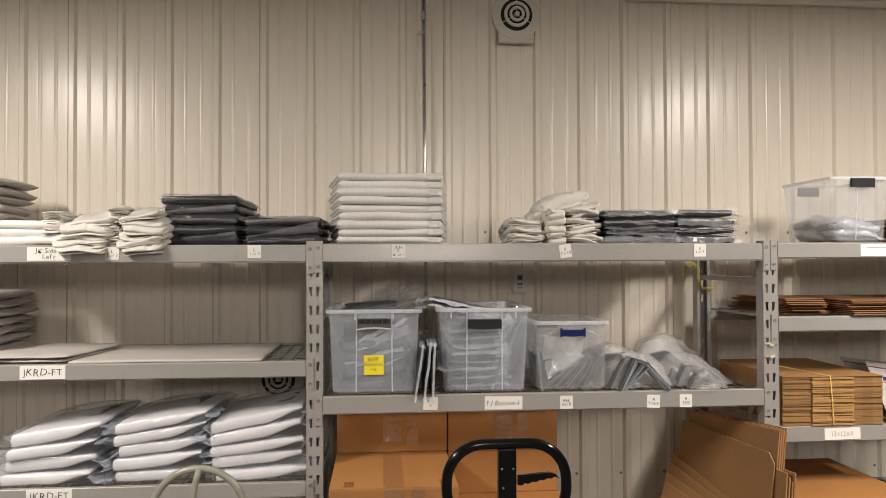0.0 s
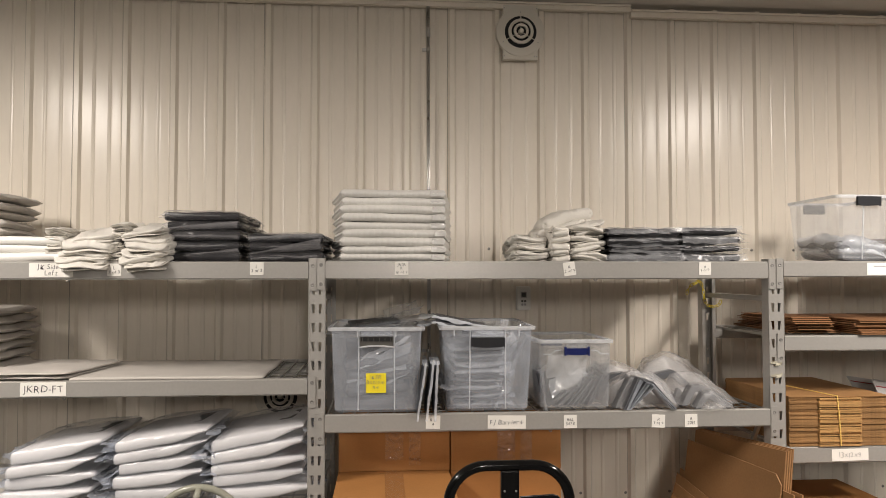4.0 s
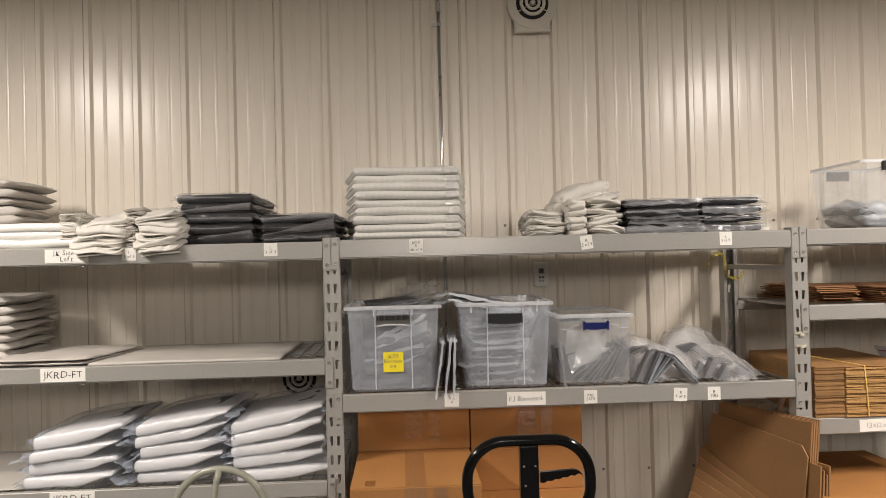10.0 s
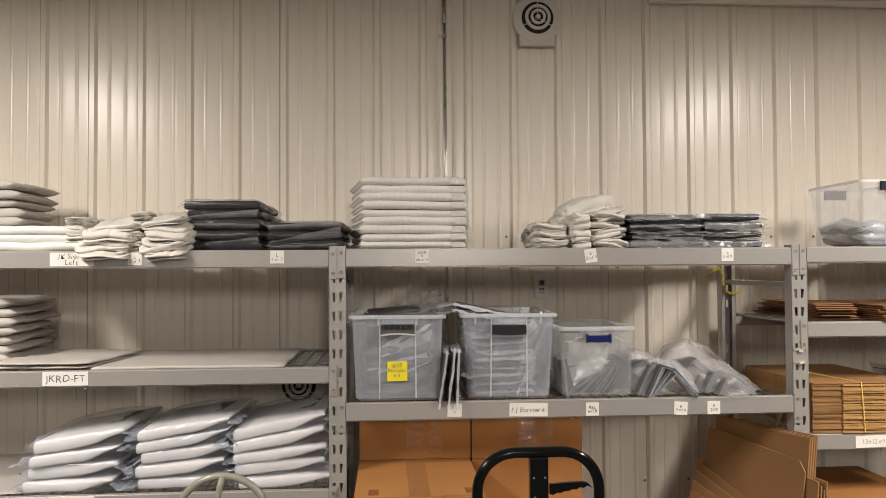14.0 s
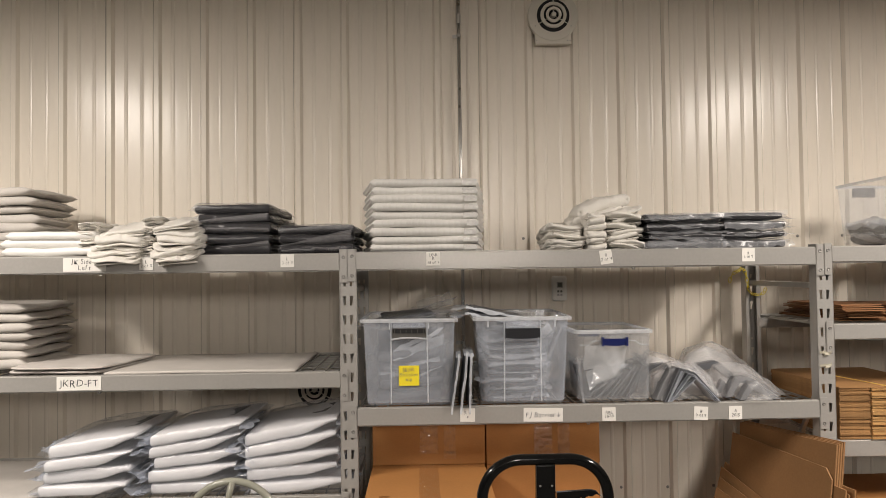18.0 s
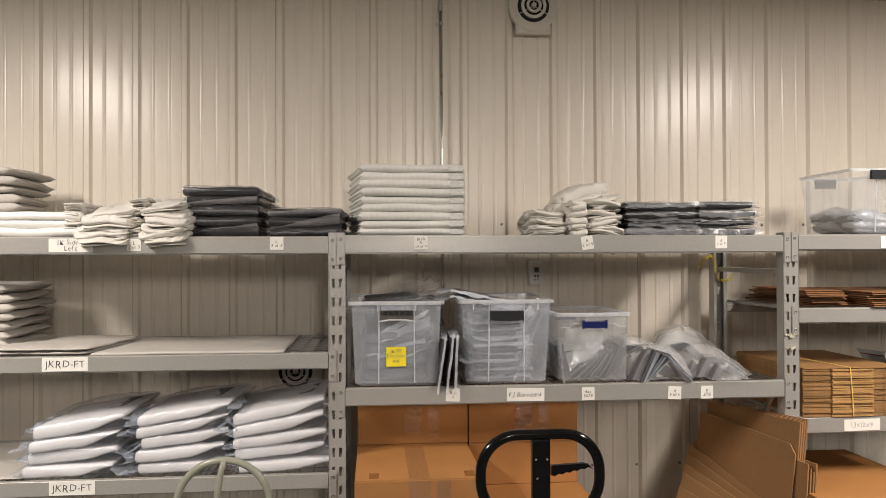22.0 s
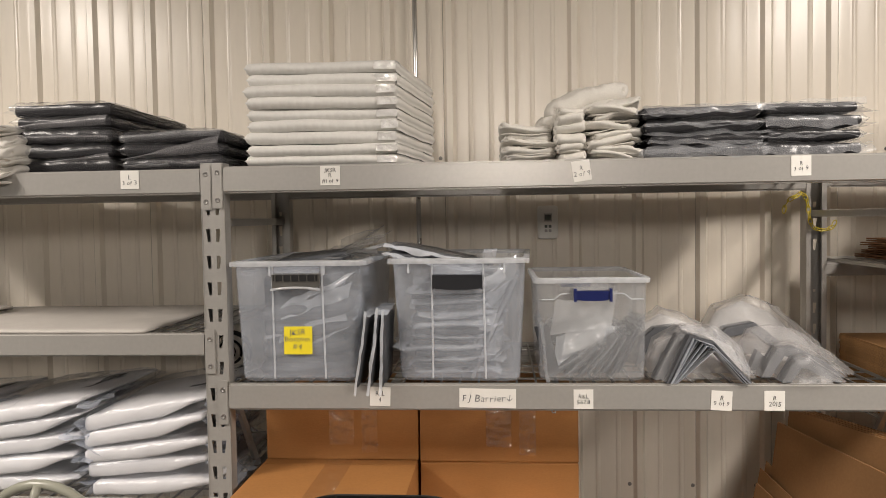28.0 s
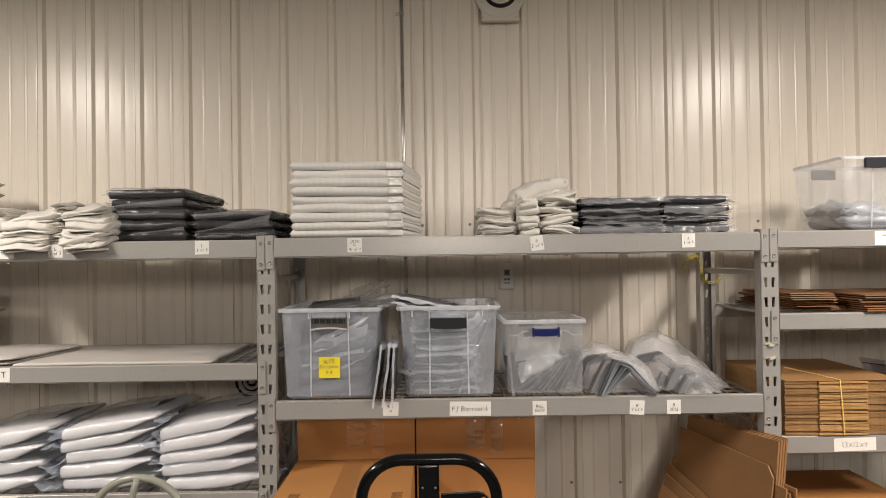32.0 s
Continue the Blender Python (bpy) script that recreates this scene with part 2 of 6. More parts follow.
M_FROST = film("frosted_milky_film", (0.90, 0.90, 0.91), (0.965, 0.965, 0.97), 0.19, rough=0.36, bump=0.35, bump_scale=9, gloss=0.0, through_=0.25)
M_SMOKE = film("grey_bag_fold_film", (0.52, 0.51, 0.53), (0.97, 0.97, 0.975), 0.26, rough=0.30, bump=0.15, bump_scale=10, gloss=0.1)
M_PACK = material("white_packed_fabric", (0.74, 0.73, 0.735), 0.7, vary=0.05, scale=9, fine=0.03, fine_scale=150, bump=0.15, bump_scale=20, per_object=0.04)
M_BAGEND = film("bluish_bag_film", (0.82, 0.88, 1.0), (0.96, 0.975, 1.0), 0.32, rough=0.08, bump=0.8, bump_scale=24, gloss=0.6)
M_WISP_CLEAR = film("thin_clear_bag_film", (0.88, 0.90, 0.94), (0.98, 0.985, 0.99), 0.20, rough=0.14, bump=0.7, bump_scale=22, gloss=0.5)
M_WISP = film("creased_bag_film", (0.90, 0.94, 1.0), (0.98, 0.985, 1.0), 0.58, rough=0.18, bump=0.6, bump_scale=18, gloss=0.6)
M_MASK = material("cream_masking_tape", (0.46, 0.43, 0.34), 0.6, vary=0.08, scale=40, bump=0.4, bump_scale=90)
M_DARKSLATE = material("dark_slate_board", (0.045, 0.048, 0.056), 0.6, vary=0.15, scale=10, fine=0.06, fine_scale=120)
M_RED = material("red_print", (0.30, 0.035, 0.045), 0.6, vary=0.02)
M_BLUE = material("blue_print", (0.015, 0.03, 0.10), 0.6, vary=0.02)
M_GLOW = bpy.data.materials.new("lamp_diffuser")
M_GLOW.use_nodes = True
M_GLOW.node_tree.nodes["Principled BSDF"].inputs["Emission Color"].default_value = (1.0, 0.88, 0.70, 1)
M_GLOW.node_tree.nodes["Principled BSDF"].inputs["Emission Strength"].default_value = 3.0


# ---- building helpers ----
def part(name, bm, mat, parent=None, label="", smooth=False, bevel=0.0, sharp=0.0):
    if bevel:
        bmesh.ops.bevel(bm, geom=bm.edges[:], offset=bevel, segments=2, affect="EDGES", profile=0.6)
    bmesh.ops.recalc_face_normals(bm, faces=bm.faces[:])
    me = bpy.data.meshes.new(name)
    bm.to_mesh(me)
    bm.free()
    me.materials.append(mat)
    if smooth:
        me.shade_smooth()
        if sharp:
            me.set_sharp_from_angle(angle=radians(sharp))
    ob = new(name, me)
    if parent:
        ob.parent = parent
    if label:
        tagged(ob, label)
    return ob


def thing(name, label, category, at=(0, 0, 0), rz=0.0, group="", kind="", rx=0.0, ry=0.0):
    ob = new(name)
    ob.empty_display_size = 0.05
    ob.matrix_world = pose(*at, rx, ry, rz)
    return tagged(ob, label, category, group, kind)


def shared(name, me, parent, m):
    ob = new(name, me)
    ob.parent = parent
    ob.matrix_basis = m
    return ob


def box(bm, x0, x1, y0, y1, z0, z1, m=None):
    r = bmesh.ops.create_cube(bm, size=1.0)
    t = Matrix.Translation(((x0 + x1) / 2, (y0 + y1) / 2, (z0 + z1) / 2)) @ Matrix.Diagonal((x1 - x0, y1 - y0, z1 - z0, 1))
    bmesh.ops.transform(bm, matrix=(m @ t if m else t), verts=r["verts"])
    return r["verts"]


def block(x0, x1, y0, y1, z0, z1, m=None):
    bm = bmesh.new()
    box(bm, x0, x1, y0, y1, z0, z1, m)
    return bm


def tube(bm, points, r, sides=8, closed=False):
    pts = [Vector(p) for p in points]
    rings, n = [], len(pts)
    side = None
    for i, p in enumerate(pts):
        a = pts[(i - 1) % n] if closed or i else p
        b = pts[(i + 1) % n] if closed or i < n - 1 else p
        d = (b - a).normalized()
        if side is None:
            side = d.orthogonal().normalized()
        side = (side - d * side.dot(d)).normalized()
        up = d.cross(side)
        rings.append([bm.verts.new(p + r * (math.cos(k * math.tau / sides) * side + math.sin(k * math.tau / sides) * up)) for k in range(sides)])
    for i in range(n if closed else n - 1):
        A, B = rings[i], rings[(i + 1) % n]
        for k in range(sides):
            bm.faces.new((A[k], A[(k + 1) % sides], B[(k + 1) % sides], B[k]))
    if not closed:
        bm.faces.new(rings[0][::-1])
        bm.faces.new(rings[-1])


def disc_ring(bm, r0, r1, y0, y1, cx=0, cz=0, seg=40):
    """A ring round the y axis with a flat front (y0) and thickness."""
    rows = []
    for r, y in ((r0, y0), (r1, y0), (r1, y1), (r0, y1)):
        rows.append([bm.verts.new((cx + r * math.cos(a * math.tau / seg), y, cz + r * math.sin(a * math.tau / seg))) for a in range(seg)])
    for i in range(4):
        A, B = rows[i], rows[(i + 1) % 4]
        for k in range(seg):
            bm.faces.new((A[k], A[(k + 1) % seg], B[(k + 1) % seg], B[k]))


def cushion(quad, z0, h, seed=0, wob=0.004, edge=4.0, nx=20, ny=16, round_=0.35, tilt=(0, 0), wave=0.0, freq=7.0, crease=0.0):
    """A soft slab over the plan's four corners (front-left, front-right, back-right, back-left)."""
    bm = bmesh.new()
    fl, fr, br, bl = [Vector((*q, 0)) for q in quad]
    cen = (fl + fr + br + bl) / 4
    top, bot = {}, {}
    off = Vector((seed * 3.17, seed * 1.91, seed * 0.77))
    for i in range(nx + 1):
        for j in range(ny + 1):
            # denser towards the edges
            u, v = -math.cos(math.pi * i / nx), -math.cos(math.pi * j / ny)
            s, t = (u + 1) / 2, (v + 1) / 2
            p = fl * (1 - s) * (1 - t) + fr * s * (1 - t) + br * s * t + bl * (1 - s) * t
            c = abs(u * v) ** 6
            p = p + (cen - p) * 0.06 * c * round_ / 0.35
            prof = max(0.0, (1 - abs(u) ** (edge * 2)) * (1 - abs(v) ** (edge * 2))) ** 0.5
            edge_n = noise.noise_vector(p * 9 + off) * wob
            p = p + Vector((edge_n.x, edge_n.y, 0)) * 1.2
            base = z0 + h / 2 + tilt[0] * (p.x - cen.x) + tilt[1] * (p.y - cen.y) + wave * noise.noise(p * freq + off)
            n1 = noise.noise(p * 16 + off) * wob + noise.noise(p * 45 + off) * wob * 0.35
            if crease:
                w3 = Vector((p.x, p.y, z0)) * 13 + off
                w3 = w3 + noise.noise_vector(w3) * 0.8
                n1 += crease * (0.5 - 2.2 * abs(noise.noise(w3 * 1.6))) * (0.3 + prof)
                n1 += crease * 0.5 * (0.4 - 2.0 * abs(noise.noise(w3 * 3.7)))
                p = p + noise.noise_vector(w3 * 1.1) * crease * 0.9
            n2 = noise.noise(p * 14 - off) * wob * 0.5
            if 0 < i < nx and 0 < j < ny:
                top[i, j] = bm.verts.new((p.x, p.y, base + h / 2 * prof + n1))
                bot[i, j] = bm.verts.new((p.x, p.y, base - h / 2 * prof + min(n2, 0.5 * h * prof)))
            else:
                top[i, j] = bot[i, j] = bm.verts.new((p.x, p.y, base + n1 * 0.5))
    for i in range(nx):
        for j in range(ny):
            bm.faces.new((top[i, j], top[i + 1, j], top[i + 1, j + 1], top[i, j + 1]))
            low = (bot[i, j], bot[i, j + 1], bot[i + 1, j + 1], bot[i + 1, j])
            if len({*low}) == 4 and bm.faces.get(low) is None and any(a is not b for a, b in zip(low, (top[i, j], top[i, j + 1], top[i + 1, j + 1], top[i + 1, j]))):
                bm.faces.new(low)
    return bm


def slab(quad, z0, h, seed=0, wob=0.002, r=0.006, nx=26, ny=14, tilt=(0, 0), wave=0.0, lift=0.0, pinch=0.0, bulge=0.0, crease=0.0, point=0.0, quilt=0.0):
    """A flat pack with upright sides; lift raises the underside towards one end, pinch flattens both ends, point one;
    quilt draws the front in along upright seams."""
    bm = bmesh.new()
    fl, fr, br, bl = [Vector((*q, 0)) for q in quad]
    cen = (fl + fr + br + bl) / 4
    off = Vector((seed * 2.71, seed * 1.37, seed * 0.53))

    def ease(x):
        x = max(0.0, min(1.0, x))
        return x * x * (3 - 2 * x)
    rows = {}
    for lay in range(5):
        for i in range(nx + 1):
            for j in range(ny + 1):
                rim = i in (0, nx) or j in (0, ny)
                if lay in (1, 2, 3) and not rim:
                    continue
                s, t = i / nx, j / ny
                p = fl * (1 - s) * (1 - t) + fr * s * (1 - t) + br * s * t + bl * (1 - s) * t
                n = noise.noise_vector(p * 8 + off) * wob + noise.noise_vector(p * 30 + off) * wob * 0.3
                e = 1.0
                if pinch:
                    e = 0.12 + 0.88 * ease(min(s, 1 - s) / pinch)
                if point:
                    e *= 0.34 + 0.66 * min(1.0, (s / point if point > 0 else (s - 1) / point)) ** 0.6
                dz = tilt[0] * (p.x - cen.x) + tilt[1] * (p.y - cen.y) + wave * noise.noise(p * 6 + off)
                lo = z0 + lift * h * ease((s - 0.58) / 0.42)
                hi = z0 + h + bulge * (1 - (2 * s - 1) ** 2) * (1 - (2 * t - 1) ** 2)
                mid = (lo + hi) / 2
                rr = min(r, (hi - lo) * 0.3)
                z = (hi, hi - rr, mid, lo + rr, lo)[lay]
                z = mid + (z - mid) * e
                out = Vector(((s > 0.5) * 2 - 1 if i in (0, nx) else 0, (t > 0.5) * 2 - 1 if j in (0, ny) else 0, 0))
                p = p - out * (r if lay in (0, 4) else (-0.15 * r if lay == 2 else 0.15 * r))
                if quilt and j == 0:
                    p.y += quilt * (abs(math.cos(s * 17.5 * math.pi + seed)) ** 5) * (1 if 0 < lay < 4 else 0.3)
                if crease:
                    w3 = Vector((p.x, p.y, z)) * 15 + off
                    w3 = w3 + noise.noise_vector(w3) * 0.9
                    k = crease * (0.5 - 2.0 * abs(noise.noise(w3 * 1.5)) - abs(noise.noise(w3 * 3.4)))
                    z += k * (1 if lay < 2 else 0.4)
                    p = p + noise.noise_vector(w3) * crease
                rows[lay, i, j] = bm.verts.new((p.x + n.x, p.y + n.y, z + dz + n.z))
    for i in range(nx):
        for j in range(ny):
            for lay in (0, 4):
                bm.faces.new([rows[lay, a, b] for a, b in ((i, j), (i + 1, j), (i + 1, j + 1), (i, j + 1))])
    loop = [(i, 0) for i in range(nx)] + [(nx, j) for j in range(ny)] + [(nx - i, ny) for i in range(nx)] + [(0, ny - j) for j in range(ny)]
    for lay in range(4):
        for a, b in zip(loop, loop[1:] + loop[:1]):
            bm.faces.new((rows[lay, a[0], a[1]], rows[lay + 1, a[0], a[1]], rows[lay + 1, b[0], b[1]], rows[lay, b[0], b[1]]))
    return bm


def sheet(origin, du, dv, nu=16, nv=10, amp=0.01, seed=0, freq=9.0, ragged=0.0):
    """A crumpled single sheet spanned by du and dv."""
    bm = bmesh.new()
    o, du, dv = Vector(origin), Vector(du), Vector(dv)
    nrm = du.cross(dv).normalized()
    off = Vector((seed * 2.3, seed * 5.1, seed * 0.9))
    g = {}
    for i in range(nu + 1):
        for j in range(nv + 1):
            s, t = i / nu, j / nv
            p = o + du * s + dv * t
            q = p * freq + off
            p = p + nrm * (noise.noise(q) * amp + noise.noise(q * 2.7) * amp * 0.4)
            if ragged and j == nv:
                p = p + dv.normalized() * noise.noise(q * 1.5) * ragged
            g[i, j] = bm.verts.new(p)
    for i in range(nu):
        for j in range(nv):
            bm.faces.new((g[i, j], g[i + 1, j], g[i + 1, j + 1], g[i, j + 1]))
    return bm


def rect(x0, x1, y0, y1, turn=0.0):
    cx, cy = (x0 + x1) / 2, (y0 + y1) / 2
    c, s = math.cos(radians(turn)), math.sin(radians(turn))
    return [(cx + (x - cx) * c - (y - cy) * s, cy + (x - cx) * s + (y - cy) * c) for x, y in ((x0, y0), (x1, y0), (x1, y1), (x0, y1))]


def grown(quad, g):
    cx, cy = sum(q[0] for q in quad) / 4, sum(q[1] for q in quad) / 4
    return [(x + g * (1 if x > cx else -1), y + g * (1 if y > cy else -1)) for x, y in quad]


def lettering(text, size, parent, m, mat=None, spacing=1.0, slant=0.12):
    """Hand-drawn words: every letter set down by itself, a little crooked and uneven."""
    rnd = random.Random(len(text) * 31 + int(size * 1e5))
    cu = bpy.data.curves.new("lettering", "FONT")
    cu.extrude, cu.resolution_u = 0.0002, 2
    tmp = new("lettering", cu)
    out = bmesh.new()
    lines = text.split("\n")
    for row, line in enumerate(lines):
        x, glyphs = 0.0, []
        for ch in line:
            if ch == " ":
                x += size * 0.30
                continue
            grow = rnd.uniform(0.90, 1.10)
            cu.body, cu.size, cu.shear, cu.offset = ch, size * grow, slant * rnd.uniform(-0.3, 1.4), -size * 0.009
            bpy.context.view_layer.update()
            me = bpy.data.meshes.new_from_object(tmp.evaluated_get(bpy.context.evaluated_depsgraph_get()))
            xs = [v.co.x for v in me.vertices] or [0.0]
            lo, hi = min(xs), max(xs)
            me.transform(Matrix.Translation((x, rnd.uniform(-0.05, 0.05) * size, 0)) @ Matrix.Rotation(radians(rnd.uniform(-6, 6)), 4, "Z") @ Matrix.Translation((-lo, 0, 0)))
            glyphs.append(me)
            x += (hi - lo) + size * 0.13 * spacing
        drop = size * (0.95 * ((len(lines) - 1) / 2 - row) - 0.34)
        for me in glyphs:
            me.transform(Matrix.Translation((-(x - size * 0.13) / 2, drop, 0)))
            out.from_mesh(me)
            bpy.data.meshes.remove(me)
    bpy.data.objects.remove(tmp)
    ob = part("lettering", out, mat or M_INK, parent)
    ob.matrix_basis = m
    return ob


# ---- the shell of the room ----
X0, X1, Y0 = -7.0, 9.0, -8.0
floor = tagged(part("floor", block(X0, X1, Y0, WALL_Y + 0.3, -0.15, 0.0), M_FLOOR), "grey concrete warehouse floor", "floor", kind="structure")
ceiling = tagged(part("ceiling", block(X0, X1, Y0, WALL_Y + 0.3, CEIL_Z, CEIL_Z + 0.12), M_CEIL), "painted metal ceiling", "ceiling", kind="structure")
wall_north = tagged(part("wall_north", block(X0, X1, WALL_Y + 0.024, WALL_Y + 0.2, 0.0, CEIL_Z), M_PLAIN), "beige ribbed metal siding wall", "wall", kind="structure")
# walls out of view close the room; their dark colour holds down the fill
for nm, bx in (("wall_south", (X0, X1, Y0 - 0.2, Y0, 0.0, CEIL_Z)), ("wall_west", (X0 - 0.2, X0, Y0, WALL_Y + 0.2, 0.0, CEIL_Z)), ("wall_east", (X1, X1 + 0.2, Y0, WALL_Y + 0.2, 0.0, CEIL_Z))):
    tagged(part(nm, block(*bx), M_PLAIN), "unseen wall, darkened to cut bounced light", "wall", kind="structure")


def siding_panel(seed):
    """One roll-formed steel panel, four ribs wide; the ribs stand proud of the wall."""
    bm = bmesh.new()
    rnd = random.Random(seed)
    prof = []
    for k in range(4):
        b = k * RIB
        prof += [(b - 0.0215, 0.0), (b - 0.0105, -0.0175), (b + 0.0105, -0.0175), (b + 0.0215, 0.0)]
        ends = [b + 0.0215]
        for c in (0.335, 0.665):
            ends += [b + c * RIB - 0.009, b + c * RIB + 0.009]
        ends.append(b + RIB - 0.0215)
        for i in range(3):
            xa, xb = ends[2 * i], ends[2 * i + 1]
            bow = rnd.uniform(0.0, 0.00022)
            skew = rnd.uniform(-0.00012, 0.00012)
            lean = rnd.uniform(-0.0005, 0.0005)
            for j in range(1, 8):
                u = j / 8
                prof.append((xa + (xb - xa) * u, -bow * 4 * u * (1 - u) + skew * math.sin(math.tau * u) + lean * (u - 0.5)))
            if i < 2:
                prof += [(xb, 0.0), (xb + 0.0045, -0.0030), (xb + 0.009, -0.0036), (xb + 0.0135, -0.0030), (xb + 0.018, 0.0)]
    prof.append((4 * RIB - 0.0225, 0.0))
    zs = [0.0, 0.8, 1.6, 2.4, CEIL_Z - 0.002]
    rows = [[bm.verts.new((x, y, z)) for x, y in prof] for z in zs]
    for a, b in zip(rows, rows[1:]):
        for k in range(len(prof) - 1):
            bm.faces.new((a[k], a[k + 1], b[k + 1], b[k]))
    return bm


for k in range(10):
    left = LAP_L - 3 * RIB - 4 * RIB * k if k < 5 else LAP_R + 4 * RIB * (k - 5)
    part("siding_panel", siding_panel(k), M_WALL, wall_north).matrix_basis = pose(left, WALL_Y + 0.0175 - (0.0006 if k >= 5 else 0), 0)

# hex-head screws in rows beside the ribs
bm = bmesh.new()
bmesh.ops.create_cone(bm, cap_ends=True, segments=6, radius1=0.0045, radius2=0.004, depth=0.005, matrix=Matrix.Rotation(math.pi / 2, 4, "X"))
bmesh.ops.create_cone(bm, cap_ends=True, segments=10, radius1=0.007, radius2=0.007, depth=0.0016, matrix=Matrix.Translation((0, 0.003, 0)) @ Matrix.Rotation(math.pi / 2, 4, "X"))
screw = part("screw", bm, M_SCREW, wall_north)
screw.matrix_basis = pose(LAP_R - 0.037, WALL_Y + 0.013, 1.905)
RIBS = [LAP_L - RIB * k for k in range(13)] + [LAP_R + RIB * k for k in range(16)]
for row_z in (1.905, 0.718):
    for k, x in enumerate(RIBS):
        if (x, row_z) != (LAP_R, 1.905):
            shared("screw", screw.data, wall_north, pose(x - 0.037 + 0.004 * math.sin(k * 7.1), WALL_Y + 0.013, row_z + 0.003 * math.sin(k * 3.3)))


def trim(x0, x1, z0, z1, label):
    bm = bmesh.new()
    box(bm, x0, x1, WALL_Y - 0.034, WALL_Y - 0.003, z0, z1)
    box(bm, x0, x1, WALL_Y - 0.048, WALL_Y - 0.036, z1 - 0.010, z1)
    return tagged(part("trim", bm, M_WALL, bevel=0.002), label, "trim", kind="structure")


trim(X0, 1.497, 3.082, 3.112, "beige metal ceiling trim along the wall top")
trim(1.5, X1, 3.056, 3.090, "beige metal ceiling trim, lower lapped length")


# ---- fixtures on the wall ----
def round_vent(x, z, plate=True, half=0.0):
    t = thing("air_diffuser", "round almond plastic air diffuser on square plate" if plate else "round almond air diffuser with concentric rings behind shelf", "vent", (x, WALL_Y, z), group="round wall vents")
    bm = bmesh.new()
    box(bm, -0.086, 0.086, -0.037, -0.004, -0.134, 0.134)
    part("mounting_plate", bm, M_VENT, t, bevel=0.004)
    bm = bmesh.new()
    disc_ring(bm, 0.074, 0.120, -0.041, -0.012)
    part("outer_ring", bm, M_VENT, t, bevel=0.003)
    # no real depth here: a black disc paints the shade of the throat
    bm = bmesh.new()
    bmesh.ops.create_cone(bm, cap_ends=True, segments=40, radius1=0.078, radius2=0.078, depth=0.006, matrix=Matrix.Translation((0, -0.0385, 0)) @ Matrix.Rotation(math.pi / 2, 4, "X"))
    part("throat", bm, M_DARK, t, "flat black disc for the shaded throat of the diffuser")
    for r0, r1, y in ((0.047, 0.062, -0.056), (0.024, 0.037, -0.062)):
        bm = bmesh.new()
        disc_ring(bm, r0, r1, y, y + 0.012)
        part("ring", bm, M_VENT, t, bevel=0.002)
    bm = bmesh.new()
    bmesh.ops.create_cone(bm, cap_ends=True, segments=28, radius1=0.014, radius2=0.011, depth=0.024, matrix=Matrix.Translation((0, -0.054, 0)) @ Matrix.Rotation(math.pi / 2, 4, "X"))
    part("hub", bm, M_VENT, t, bevel=0.002)
    for a in (90, 210, 330):
        bm = bmesh.new()
        tube(bm, [(0.012 * math.cos(radians(a)), -0.046, 0.012 * math.sin(radians(a))), (0.080 * math.cos(radians(a)), -0.046, 0.080 * math.sin(radians(a)))], 0.0022, 6)
        part("spoke", bm, M_VENT, t)
    for sx, sz in ((-0.08, -0.118), (0.08, -0.118), (0.068, -0.118), (-0.08, 0.118), (0.08, 0.118), (0, 0.098), (-0.085, -0.05), (0.085, -0.05)):
        bm = bmesh.new()
        y = -0.0415 if abs(sz) < 0.11 else -0.0375
        bmesh.ops.create_cone(bm, cap_ends=True, segments=8, radius1=0.0036, radius2=0.003, depth=0.003, matrix=Matrix.Translation((sx, y, sz)) @ Matrix.Rotation(math.pi / 2, 4, "X"))
        part("screw", bm, M_STEEL, t)
    return t


round_vent(0.945, 2.963)
round_vent(-0.195, 1.215, False)

therm = thing("thermostat", "white plastic wall thermostat with grey display", "thermostat", (0.957, WALL_Y, 1.668))
part("body", block(-0.036, 0.036, -0.030, -0.002, -0.059, 0.059), M_WHITE, therm, bevel=0.012)
part("display", block(-0.014, 0.014, -0.0316, -0.0296, 0.003, 0.031), M_FAINT, therm, "grey display frame")
part("display", block(-0.010, 0.010, -0.0330, -0.0312, 0.007, 0.027), M_LCD, therm, "dark grey display")
for dx in (-0.007, 0.007):
    for dz in (-0.014, -0.030):
        part("button", block(dx - 0.005, dx + 0.005, -0.0335, -0.0305, dz - 0.005, dz + 0.005), M_FAINT if dz < -0.02 else M_LCD, therm, "small grey button", bevel=0.0015)

cond = thing("conduit", "thin galvanised steel conduit running up the wall", "conduit", (0.5, WALL_Y - 0.028, 0))
bm = bmesh.new()
tube(bm, [(0.004, 0, 0.02), (0.0, 0, 1.5), (-0.003, 0, 2.2), (-0.006, 0, CEIL_Z - 0.035)], 0.0085, 12)
part("pipe", bm, M_ZINC, cond, smooth=True)
for cz in (2.87, 1.42):
    bm = bmesh.new()
    tube(bm, [(-0.005, 0, cz - 0.008), (-0.005, 0, cz + 0.008)], 0.0105, 12)
    box(bm, -0.034, -0.008, 0.004, 0.010, cz - 0.008, cz + 0.008)
    part("clamp", bm, M_ZINC, cond)
bm = bmesh.new()
tube(bm, [(-0.006, 0, 2.93), (-0.006, 0, 2.975)], 0.0115, 12)
part("coupling", bm, M_ZINC, cond)

